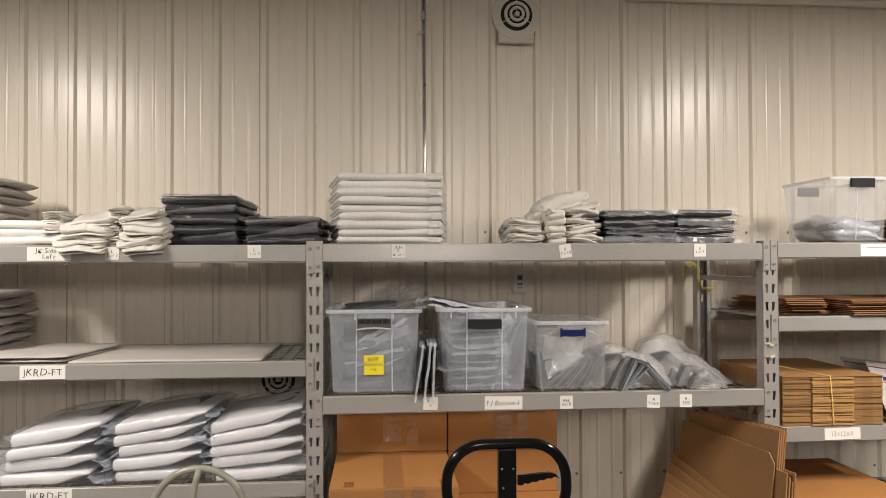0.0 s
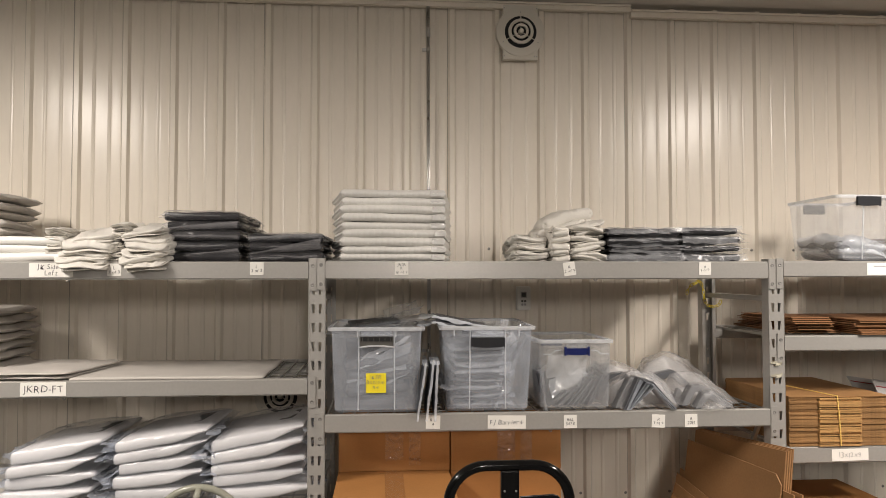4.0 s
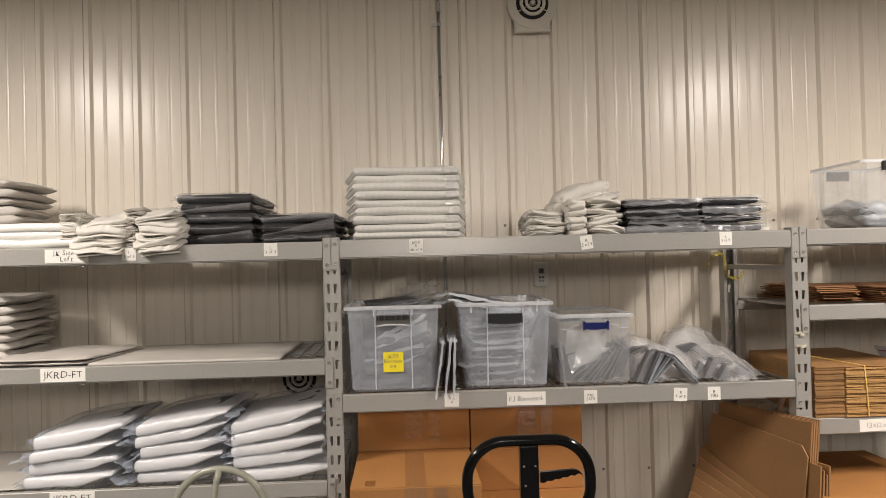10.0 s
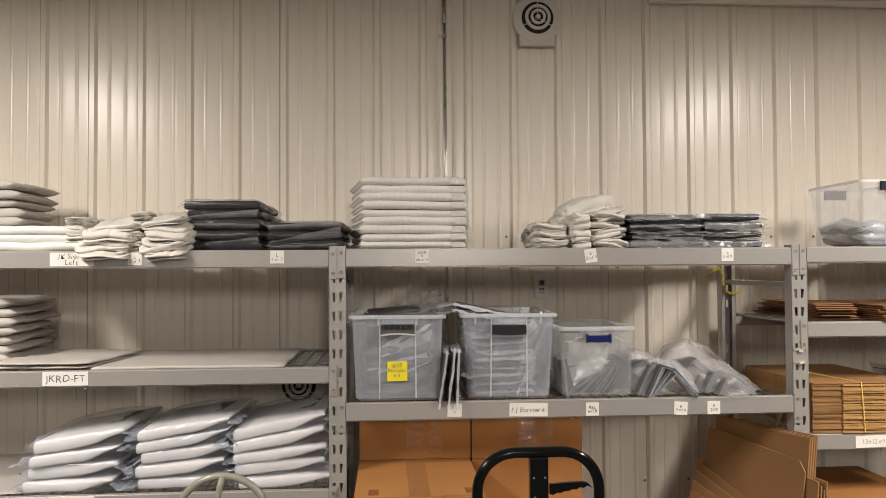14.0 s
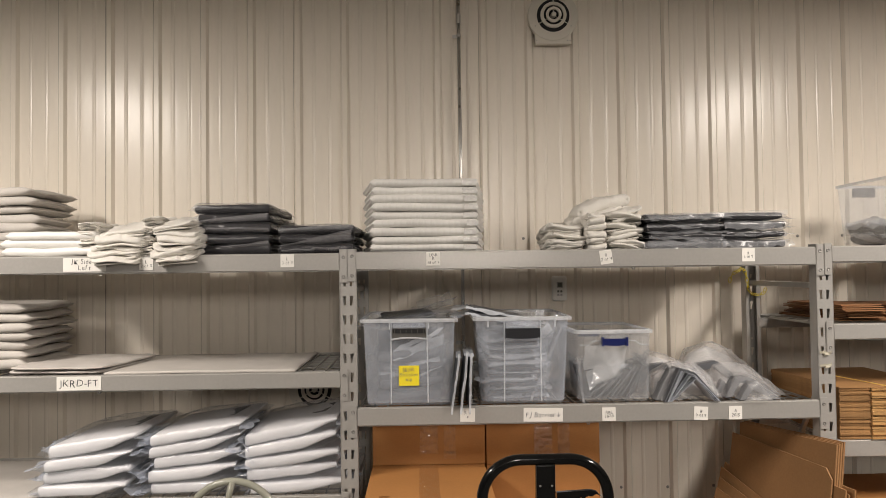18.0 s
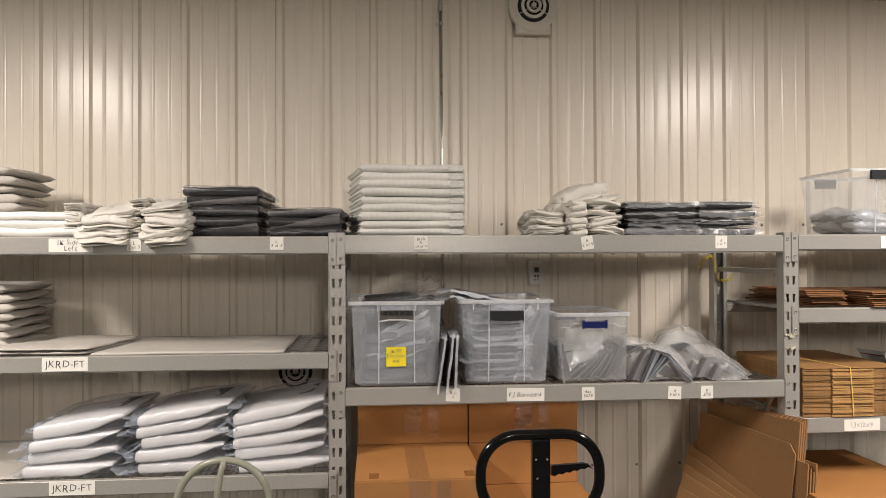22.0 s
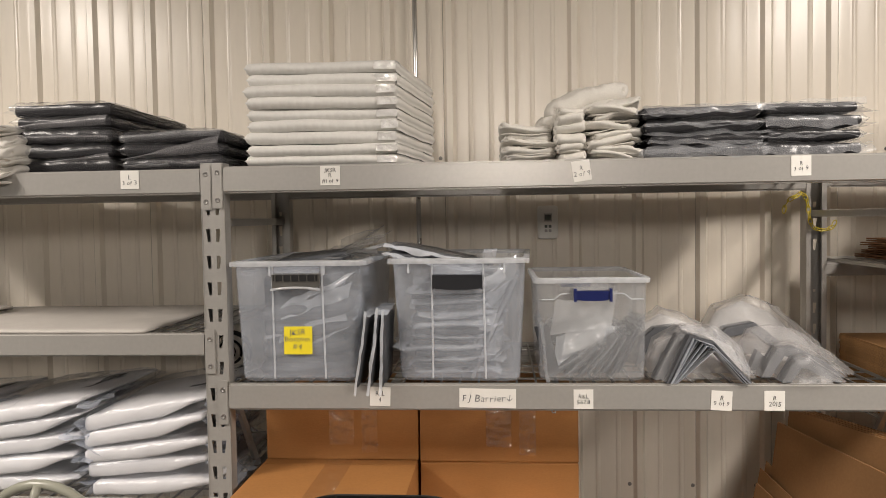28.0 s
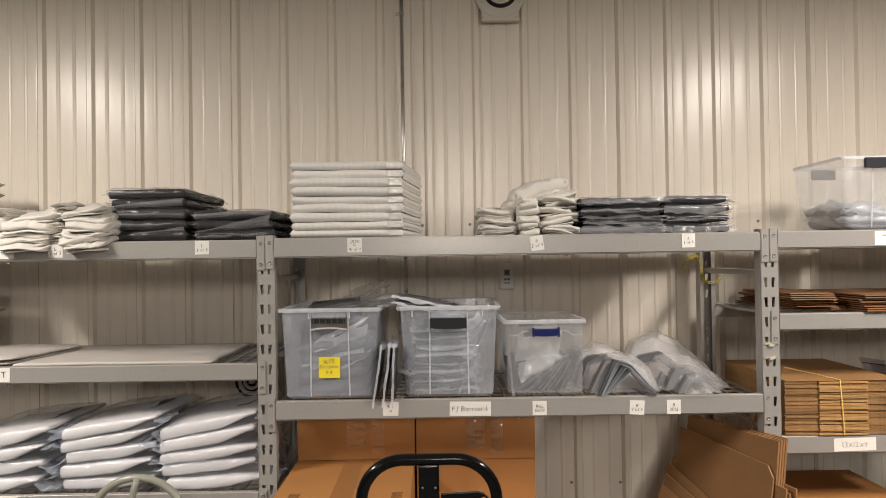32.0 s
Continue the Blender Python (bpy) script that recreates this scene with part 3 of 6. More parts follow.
# fixtures for all four lights; the rear two are added with the fill
for lx, ly, _ in LAMPS:
    t = thing("ceiling_light", "white ceiling strip light out of view, lit", "light", (lx, ly, CEIL_Z), group="ceiling strip lights")
    part("housing", block(-0.18, 0.18, -0.64, 0.64, -0.055, -0.001), M_WHITE, t, bevel=0.006)
    part("diffuser", block(-0.155, 0.155, -0.62, 0.62, -0.085, -0.056), M_GLOW, t, "glowing white diffuser", bevel=0.008)


# ---- storage racks ----
SLOT = 0.0705


def post_mesh(h):
    """A folded steel upright: front web with two columns of keyhole slots, two flanges."""
    bm = bmesh.new()
    w = POST_W

    def xs(top):
        i = 0.0 if top else 0.0045
        return [0.0, 0.011 + i, 0.0235, w - 0.0235, w - 0.011 - i, w]
    n = int(h / SLOT)
    z = h - n * SLOT
    rows = [[bm.verts.new((x, 0, 0)) for x in xs(True)]]
    kinds = []
    for k in range(n):
        b = z + k * SLOT
        rows.append([bm.verts.new((x, 0, b + 0.004)) for x in xs(False)])
        kinds.append(False)
        rows.append([bm.verts.new((x, 0, b + 0.038)) for x in xs(True)])
        kinds.append(True)
    rows.append([bm.verts.new((x, 0, h)) for x in xs(True)])
    kinds.append(False)
    for a, b, hole in zip(rows, rows[1:], kinds):
        for k in range(5):
            if not (hole and k in (1, 3)):
                bm.faces.new((a[k], a[k + 1], b[k + 1], b[k]))
    for x in (0.0, w):
        q = [bm.verts.new(p) for p in ((x, 0, 0), (x, 0.045, 0), (x, 0.045, h), (x, 0, h))]
        bm.faces.new(q)
        xi = 0.014 if x == 0.0 else w - 0.014
        bm.faces.new([bm.verts.new(p) for p in ((x, 0.045, 0), (xi, 0.045, 0), (xi, 0.045, h), (x, 0.045, h))])
    bmesh.ops.remove_doubles(bm, verts=bm.verts[:], dist=0.0003)
    bmesh.ops.solidify(bm, geom=bm.faces[:], thickness=0.002)
    return bm


POST = None


def add_posts(rack, x):
    global POST
    if POST is None:
        first_post = part("post", post_mesh(POST_TOP), M_STEEL, rack)
        POST = first_post.data
        first_post.matrix_basis = pose(x, 0.004, 0)
    else:
        shared("post", POST, rack, pose(x, 0.004, 0))
    shared("post", POST, rack, pose(x + POST_W, RACK_D + 0.045, 0, 0, 0, 180))
    cx = x + POST_W / 2
    for z in (1.685, 0.93, 0.2):
        part("brace", block(cx - 0.012, cx + 0.012, 0.03, RACK_D + 0.01, z - 0.011, z + 0.011), M_STEEL, rack, bevel=0.003)
    for za, zb in ((0.24, 0.90), (1.33, 0.50)):
        bm = bmesh.new()
        tube(bm, [(cx, 0.04, za), (cx, RACK_D, zb)], 0.012, 6)
        part("brace", bm, M_STEEL, rack)
    for y in (0.024, RACK_D + 0.025):
        part("foot_plate", block(cx - 0.045, cx + 0.045, y - 0.035, y + 0.035, 0.0, 0.006), M_STEEL, rack)


def beam_mesh(length, h):
    """Box beam with a stepped ledge for the deck, front at y = 0."""
    bm = bmesh.new()
    prof = [(0.0, 0.0), (0.0, h), (0.020, h), (0.020, h - 0.022), (0.042, h - 0.022), (0.042, 0.0)]
    a = [bm.verts.new((0, y, z)) for y, z in prof]
    b = [bm.verts.new((length, y, z)) for y, z in prof]
    for k in range(6):
        bm.faces.new((a[k], a[(k + 1) % 6], b[(k + 1) % 6], b[k]))
    bm.faces.new(a[::-1])
    bm.faces.new(b)
    bmesh.ops.bevel(bm, geom=[e for e in bm.edges if abs(e.verts[0].co.x - e.verts[1].co.x) > 0.1], offset=0.005, segments=3, affect="EDGES")
    return bm


def plate_bm():
    bm = bmesh.new()
    box(bm, -0.0145, 0.0145, -0.005, 0.0, -0.112, 0.008)
    bmesh.ops.bevel(bm, geom=bm.edges[:], offset=0.002, segments=2, affect="EDGES")
    return bm


def rivet_bm():
    """A pressed rivet: raised rim round a shallow dish."""
    bm = bmesh.new()
    rows = []
    for r, y in ((0.0072, 0.0006), (0.0066, -0.0014), (0.0052, -0.0018), (0.0036, 0.0002), (0.0008, 0.0006)):
        rows.append([bm.verts.new((r * math.cos(k * math.tau / 12), y, r * math.sin(k * math.tau / 12))) for k in range(12)])
    for A, B in zip(rows, rows[1:]):
        for k in range(12):
            bm.faces.new((A[k], A[(k + 1) % 12], B[(k + 1) % 12], B[k]))
    bm.faces.new(rows[-1])
    return bm


WIRES = {}


def wire_deck(rack_ob, x0, x1, y0, y1, z):
    """Welded wire mesh: depth wires over long wires, an edge frame and stiffening channels."""
    r = 0.0026
    bm = bmesh.new()
    tube(bm, [(x0, y0, 0), (x1, y0, 0), (x1, y1, 0), (x0, y1, 0)], r, 6, closed=True)
    deck = part("wire_deck", bm, M_WIRE, rack_ob, "welded steel wire mesh deck")
    deck.matrix_basis = pose(0, 0, z - 3 * r)

    def wire(key, bm_args, m):
        if key not in WIRES:
            ob = part(key[0], block(*bm_args), M_WIRE, deck)
            WIRES[key] = ob.data
            ob.matrix_basis = m
        else:
            shared(key[0], WIRES[key], deck, m)
    nx = int((x1 - x0) / 0.05)
    for k in range(nx + 1):
        x = x0 + 0.004 + (x1 - x0 - 0.008) * k / nx
        wire(("wire", "depth"), (-r, r, y0 + 0.001, y1 - 0.001, r, 3 * r), pose(x, 0, 0))
    ny = 7
    for k in range(1, ny):
        y = y0 + 0.006 + (y1 - y0 - 0.012) * k / ny
        wire(("wire", round(x1 - x0, 3)), (0.001, x1 - x0 - 0.001, -r, r, -r, r - 0.0002), pose(x0, y, 0))
    for k in (0.25, 0.5, 0.75):
        wire(("channel", "depth"), (-0.012, 0.012, y0 + 0.004, y1 - 0.004, -0.020, -r - 0.0004), pose(x0 + (x1 - x0) * k, 0, 0))


PLATE, RIVET = None, None


def rack(label, xl, xr, levels, own_left, own_right, clips):
    """levels: (top of beam, beam height)"""
    global PLATE, RIVET
    t = thing("storage_rack", label, "shelving rack", (0, 0, 0), group="storage racks")
    if own_left:
        add_posts(t, xl)
    if own_right:
        add_posts(t, xr)
    a, b = xl + POST_W + 0.001, xr - 0.001
    for top, h in levels:
        front = part("beam", beam_mesh(b - a, h), M_STEEL, t)
        front.matrix_basis = pose(a, 0, top - h)
        back = shared("beam", front.data, t, pose(b, RACK_D + 0.045, top - h, 0, 0, 180))
        for x, y, s in ((xl + 0.0465, 0.0035, 1), (xr + 0.0155, 0.0035, 1), (xl + 0.0465, RACK_D + 0.0455, -1), (xr + 0.0155, RACK_D + 0.0455, -1)):
            m = pose(x, y, top + 0.002, 0, 0, 0 if s > 0 else 180)
            if PLATE is None:
                p0 = part("end_plate", plate_bm(), M_STEEL, t)
                PLATE = p0.data
                p0.matrix_basis = m
            else:
                p0 = shared("end_plate", PLATE, t, m)
            for dz in (-0.018, -0.090):
                mr = pose(0, -0.0055, dz)
                if RIVET is None:
                    r0 = part("rivet", rivet_bm(), M_RIVET, p0, smooth=True)
                    RIVET = r0.data
                    r0.matrix_basis = mr
                else:
                    shared("rivet", RIVET, p0, mr)
        for cx in clips.get(top, ()):
            bm = bmesh.new()
            tube(bm, [(cx - 0.006, 0.012, top - h + 0.001), (cx - 0.003, 0.006, top - h - 0.006), (cx + 0.003, 0.006, top - h - 0.006), (cx + 0.006, 0.012, top - h + 0.001)], 0.0022, 6)
            part("deck_clip", bm, M_RIVET, t, "small bright wire clip under the beam")
        wire_deck(t, a + 0.005, b - 0.005, 0.024, RACK_D + 0.020, top - 0.003)
    return t


rack("grey steel boltless storage rack with three wire decks", POST_X[1], POST_X[2], [(1.832, 0.070), (1.258, 0.070)], True, True, {1.258: (0.92,), 1.832: (1.10,)})
rack("grey steel storage rack holding white fabric packs", POST_X[0], POST_X[1], [(1.828, 0.067), (1.393, 0.062), (0.943, 0.060)], True, False, {1.828: (-0.87,), 1.393: (-0.875,)})
rack("grey steel storage rack holding flattened cartons", POST_X[2], POST_X[3], [(1.834, 0.064), (1.541, 0.062), (1.107, 0.066), (0.700, 0.064)], False, True, {})

T_MID, S_MID = 1.832, 1.258
T_L, M_L, B_L = 1.828, 1.393, 0.943
T_R, C_R, B_R, D_R = 1.834, 1.541, 1.107, 0.700


# ---- paper labels on the beams ----
def paper_label(text, x, z, w, h, size, turn=0.0, y=-0.0012, faint=False, pen=False, bars=0, label=""):
    t = thing("paper_label", label or ("white handwritten paper label stuck on shelf beam"), "label", (x, y, z), ry=turn, group="shelf labels")
    part("card", block(-w / 2, w / 2, -0.0006, 0.0006, -h / 2, h / 2), M_PAPER, t)
    if text:
        lettering(text, size, t, pose(0, -0.0012, h * 0.16 if bars else 0, 90, 0, 0), M_FAINT if faint else (M_PEN if pen else M_INK))
    if text and bars:
        part("bar", block(-w * 0.22, w * 0.28, -0.0013, -0.0007, -h * 0.36, -h * 0.24), M_FAINT, t, "faint unreadable writing")
        bars = 0
    for k in range(bars):
        part("bar", block(-w * 0.30, w * 0.30, -0.0013, -0.0007, h * (0.16 - 0.36 * k), h * (0.26 - 0.36 * k)), M_FAINT, t, "faint unreadable writing")
    return t


# ---- loose things: folded stock ----
def pack_stack(name, label, quad, z0, layers, h, mat, cat="fabric stack", seed=1, jitter=0.006, wob=0.003, turn=2.0, overlap=0.90, part_name="folded_pad", grp="", square=False, wave=0.0, droop=0.25, point=0.0, **kw):
    t = thing(name, label, cat, (0, 0, 0), group=grp)
    rnd = random.Random(seed)
    z = z0
    for k in range(layers):
        q = [(x + rnd.uniform(-jitter, jitter), y + rnd.uniform(-jitter, jitter)) for x, y in quad]
        hk = h * rnd.uniform(0.92, 1.08)
        if square:
            part(part_name, slab(q, z, hk, seed * 10 + k, wob, r=hk * 0.22, wave=wave, bulge=0.002, lift=rnd.uniform(0.0, droop), point=point), mat, t, smooth=True)
        else:
            part(part_name, cushion(q, z, hk, seed * 10 + k, wob, wave=wave, **kw), mat, t, smooth=True)
        z += hk * overlap
    return t, z


# tall white stack in the middle of the top shelf
covers = thing("folded_covers", "tall stack of nine folded white vinyl covers", "fabric stack")
rnd = random.Random(3)
zk = T_MID
for k in range(9):
    jx, jy, hk = rnd.uniform(-0.009, 0.007), rnd.uniform(-0.006, 0.006), 0.0302 * rnd.uniform(0.94, 1.06)
    sag = 0.004 * (k % 3 == 1)
    q = [(0.120 + jx, 0.028 + jy), (0.522 + jx * 0.4, 0.052 + jy), (0.580 + jx * 0.5, 0.50), (0.062 + jx, 0.44)]
    fold = part("folded_cover", slab(q, zk, hk * 0.985, 30 + k, 0.0016, r=hk * 0.30, nx=110, ny=16, wave=0.0035, bulge=0.003, point=0.032, quilt=0.0014, lift=0.0, crease=0.0005), M_FOAM, covers, smooth=True)
    w = rnd.uniform(0.040, 0.060)
    cuff = part("wrapped_corner", sheet((0.520 - w + jx * 0.4, 0.0475 + jy, zk + 0.006), (w, 0.0035, 0.0), (0.0, -0.0004, hk - 0.011), 16, 8, 0.0016, 300 + k, 60, 0.003), M_CUFF, fold, "glossy clear-wrapped corner", smooth=True)
    zk += hk


def film_pack_stack(label, quad, z0, layers, h, core, filmat, seed, flap=0.03, flap_side=1, cat="packaged goods", core_label="", grp="bagged packs", wave=0.002, tilt=(0, 0), lip=0.03, crisp=7.0, shift=0.012, bag_edge=2.6, bag_wob=0.0085, crease=0.004, lips=1, lipmat=None, boxy=False, endmat=None, hang=0.85):
    """A pile of soft flat packs, each in its own clear bag with loose ends."""
    t = thing("bagged_pack_stack", label, cat, (0, 0, 0), group=grp)
    rnd = random.Random(seed)
    z = z0
    for k in range(layers):
        dx = rnd.uniform(-shift, shift)
        q = [(x + dx + rnd.uniform(-0.006, 0.006), y + rnd.uniform(-0.01, 0.01)) for x, y in quad]
        hk = h * rnd.uniform(0.88, 1.12)
        tl = (tilt[0] * rnd.uniform(0.8, 1.2), tilt[1] * rnd.uniform(0.7, 1.2))
        if boxy:
            core_ob = part("pack", slab(q, z + 0.002, hk * 0.74, seed * 20 + k, 0.0025, r=0.004, tilt=tl, wave=wave, lift=rnd.uniform(0, 0.35)), core, t, core_label, smooth=True, sharp=50)
        else:
            core_ob = part("pack", cushion(q, z + 0.002, hk * 0.78, seed * 20 + k, 0.0025, edge=crisp, tilt=tl, wave=wave), core, t, core_label, smooth=True, sharp=35)
        skin = slab(grown(q, 0.014), z, hk * 0.93, seed * 20 + k + 7, bag_wob, r=0.008, nx=50, ny=24, tilt=tl, wave=wave, pinch=0.08, crease=0.0035) if boxy else cushion(grown(q, 0.009), z, hk, seed * 20 + k + 7, bag_wob, edge=bag_edge, nx=44, ny=26, tilt=tl, wave=wave, crease=crease)
        part("clear_bag", skin, filmat, core_ob, "wrinkled clear plastic bag", smooth=True)
        xs = [p[0] for p in q]
        xa, xb, y0, y1 = min(xs), max(xs), min(q[0][1], q[1][1]), q[2][1]
        cen = (xa + xb) / 2

        def zt(x):
            return z + hk * 0.5 + tl[0] * (x - cen) - tl[1] * (y1 - y0) / 2
        # sealed front lip of the bag, hanging down the front
        if lip:
            for _ in range(lips):
                a, b = xa + rnd.uniform(-0.02, 0.012), xb + rnd.uniform(-0.012, 0.025)
                up = hk * rnd.uniform(-0.15, 0.5)
                part("bag_lip", sheet((a, y0 - 0.010, zt(a) + up), (b - a, rnd.uniform(-0.008, 0.008), zt(b) - zt(a) + rnd.uniform(-0.006, 0.006)), (rnd.uniform(-0.02, 0.02), -lip * rnd.uniform(0.2, 0.6), -hk * rnd.uniform(0.2, 1.0) * hang), 56, 6, 0.009, seed + k * 5 + _ * 31, 18, 0.016), lipmat or filmat, core_ob, "loose frosted lip of the clear bag", smooth=True)
        # loose bag ends at the sides
        for side in (-1, 1):
            if rnd.random() < 0.85:
                x = xb if side > 0 else xa
                L = flap * rnd.uniform(0.6, 1.5)
                part("bag_end", sheet((x - side * 0.012, y0 - 0.004, zt(x)), (0, (y1 - y0) * 0.9, tl[1] * (y1 - y0) * 0.9), (side * L, rnd.uniform(-0.02, 0.01), rnd.uniform(-0.018, 0.014)), 16, 6, 0.014, seed + k * 3 + side, 14, 0.02), endmat or filmat, core_ob, "loose end of the clear bag", smooth=True)
        z += hk * 0.93
    return t


five = film_pack_stack("stack of five black fabric packs in clear bags", rect(-0.535, -0.262, 0.06, 0.56), T_L, 5, 0.041, M_BLACK, M_TINT, 11, crisp=12.0, bag_wob=0.005, lips=0, boxy=True)
three = film_pack_stack("low stack of three black fabric packs in clear bags", rect(-0.225, 0.055, 0.05, 0.56), T_L, 3, 0.041, M_BLACK, M_TINT, 12, crisp=12.0, bag_wob=0.005, lips=0, boxy=True)


def bag_wedge(owner, x0, x1, y, za, zb, ha, hb, seed, mat=M_SMOKE):
    """A smooth flat fold of bag film down the front of the packs, widening from ha to hb."""
    bm = bmesh.new()
    nu, nv = 30, 5
    g = {}
    for i in range(nu + 1):
        for j in range(nv + 1):
            u, v = i / nu, j / nv
            q = Vector((u * 3.0, v * 1.2, seed * 3.1))
            z = za + (zb - za) * u + v * (ha + (hb - ha) * u)
            g[i, j] = bm.verts.new((x0 + (x1 - x0) * u + 0.012 * v * noise.noise(q * 1.3), y - 0.004 - 0.010 * math.sin(v * 3.0) + 0.006 * noise.noise(q), T_L + z + 0.005 * noise.noise(q * 0.8)))
    for i in range(nu):
        for j in range(nv):
            bm.faces.new((g[i, j], g[i + 1, j], g[i + 1, j + 1], g[i, j + 1]))
    part("bag_lip", bm, mat, owner, "smooth fold of the clear bag", smooth=True)


for x0, x1, za, zb, ha, hb in ((-0.222, 0.045, 0.030, 0.046, 0.004, 0.042), (-0.140, 0.030, 0.020, 0.004, 0.003, 0.020), (-0.228, 0.050, 0.076, 0.092, 0.020, 0.018), (-0.215, -0.090, 0.004, 0.014, 0.012, 0.006)):
    bag_wedge(three, x0, x1, 0.036, za, zb, ha, hb, x0 * 40 + za * 90, M_WISP_CLEAR if hb < ha else M_SMOKE)
for x0, x1, za, zb, ha, hb in ((-0.535, -0.270, 0.120, 0.126, 0.006, 0.030), (-0.530, -0.262, 0.092, 0.084, 0.010, 0.016), (-0.525, -0.300, 0.052, 0.058, 0.014, 0.006), (-0.440, -0.258, 0.026, 0.030, 0.004, 0.022), (-0.540, -0.330, 0.166, 0.172, 0.018, 0.004)):
    bag_wedge(five, x0, x1, 0.046, za, zb, ha, hb, x0 * 40 + za * 90, M_WISP_CLEAR if hb < ha else M_SMOKE)
film_pack_stack("stack of four charcoal packs in clear bags on top shelf", rect(1.165, 1.445, 0.04, 0.42), T_MID, 4, 0.037, M_BLACK, M_TINT, 13, flap=0.03, lip=0.045, crisp=12.0, bag_wob=0.005, lips=2, lipmat=M_LIP, boxy=True)
film_pack_stack("stack of four charcoal packs with loose clear bag ends", rect(1.465, 1.70, 0.05, 0.42), T_MID, 4, 0.037, M_BLACK, M_TINT, 14, flap=0.055, lip=0.045, crisp=12.0, endmat=M_LIP, bag_wob=0.005, lips=1, lipmat=M_LIP, boxy=True)

# bagged white packs, lowest shelf of the rack with white stock
def white_packs(xa, xb, n, h, seed):
    t = thing("bagged_pack_stack", "leaning stack of folded white fabric packs in clear bags", "packaged goods", (0, 0, 0), group="white bagged packs")
    rnd = random.Random(seed)
    z = B_L + 0.002
    for k in range(n):
        dx = 0.010 * (n - 1 - k) * (-1 if seed == 21 else 0) + rnd.uniform(-0.012, 0.012)
        q = rect(xa + dx + rnd.uniform(-0.01, 0.01), xb + dx + rnd.uniform(-0.012, 0.012), 0.03 + rnd.uniform(-0.008, 0.008), 0.50, rnd.uniform(-1, 1.5))
        tl = (0.150 * min(1, 0.18 + 0.30 * k) * rnd.uniform(0.85, 1.12), rnd.uniform(-0.02, 0.01))
        zk = z + tl[0] * (xb - xa) / 2
        hk = h * rnd.uniform(0.78, 0.88)
        core = part("pack", slab(q, zk, hk, seed * 30 + k, 0.003, r=0.0045, nx=44, ny=18, tilt=tl, wave=0.0035, lift=rnd.uniform(0.5, 0.8), bulge=0.010, crease=0.0012), M_PACK, t, smooth=True)
        bag = [(q[0][0] - 0.036, q[0][1] - 0.012), (q[1][0] + 0.034, q[1][1] - 0.012), (q[2][0] + 0.034, q[2][1] + 0.01), (q[3][0] - 0.036, q[3][1] + 0.01)]
        part("clear_bag", slab(bag, zk - 0.004, hk + 0.011, seed * 30 + k + 9, 0.004, r=0.008, nx=60, ny=26, tilt=tl, wave=0.006, pinch=0.15, bulge=0.034 if k == n - 1 else 0.006, crease=0.005), M_FILM, core, "clear plastic bag with crinkled ends", smooth=True)
        for side in (-1, 1):
            x = (q[1][0] - 0.004) if side > 0 else (q[0][0] + 0.002)
            zz = zk + hk * 0.55 + tl[0] * side * (xb - xa) / 2
            part("bag_end", sheet((x, 0.02, zz), (rnd.uniform(-0.01, 0.01), 0.30, 0), (side * rnd.uniform(0.03, 0.065), rnd.uniform(-0.02, 0.0), rnd.uniform(-0.045, 0.012)), 20, 9, 0.016, seed + k * 3 + side, 15, 0.03), M_BAGEND, core, "bluish crinkled end of the clear bag", smooth=True)
        if k == n - 1:
            xa_, za_ = q[0][0] + 0.66 * (xb - xa), zk + hk + 0.006 + tl[0] * 0.16 * (xb - xa)
            part("dark_panel", sheet((xa_, 0.20, za_ + 0.002), (0.055, 0, 0.055 * tl[0]), (0.02, 0.20, 0), 6, 10, 0.003, seed, 8), M_SLATE, core, "dark grey strip under the film", smooth=True)
        z += h * 0.955
    return t


white_packs(-1.070, -0.752, 4, 0.0485, 21)
white_packs(-0.702, -0.378, 5, 0.0465, 22)
white_packs(-0.352, -0.012, 5, 0.0455, 23)


def scrunched(label, cx, y0, y1, z0, w, n, h, seed, mat=M_CLOTH, over=0.0, cat="fabric bundle", droop=0.0, rise=0.0):
    """A bundle of cloth folded over itself, with soft creased lobes."""
    t = thing("cloth_bundle", label, cat, (0, 0, 0), group="cloth bundles")
    rnd = random.Random(seed)
    z = z0
    n, h = (round(n * 1.6), h * 0.66) if w > 0.18 else (round(n * 2.4), h * 0.46)
    for k in range(n):
        hh = h * rnd.uniform(0.75, 1.3)
        a, b = w / 2 * rnd.uniform(0.78, 1.08), w / 2 * rnd.uniform(0.78, 1.08)
        yy = y0 - over * rnd.uniform(0.6, 1.1) + rnd.uniform(0, 0.012)
        sx = rnd.uniform(-0.07, 0.07) * w
        part("fold", cushion([(cx + sx - a, yy + rnd.uniform(-.012, .012)), (cx + sx + b, yy + rnd.uniform(-.012, .012)), (cx + b, y1), (cx - a, y1)], z, hh, seed * 7 + k, 0.0035, edge=3.4, nx=64, ny=34, round_=1.2, tilt=(rise or (rnd.uniform(-0.12, 0.16) if w > 0.1 else 0), droop), wave=0.019, freq=9.5, crease=0.0042), mat, t, smooth=True)
        # the thin turned-in ply that shows under each fold
        part("ply", cushion([(cx + sx - a * 0.9, yy + 0.006), (cx + sx + b * 0.96, yy + rnd.uniform(0.0, 0.012)), (cx + b, y1), (cx - a, y1)], z - hh * 0.12, hh * 0.36, seed * 7 + k + 50, 0.003, edge=4, nx=40, ny=16, round_=1.0, tilt=(rise or rnd.uniform(-0.05, 0.10), droop), wave=0.014, freq=9.5, crease=0.003), mat, t, smooth=True)
        z += hh * 0.74
    return t


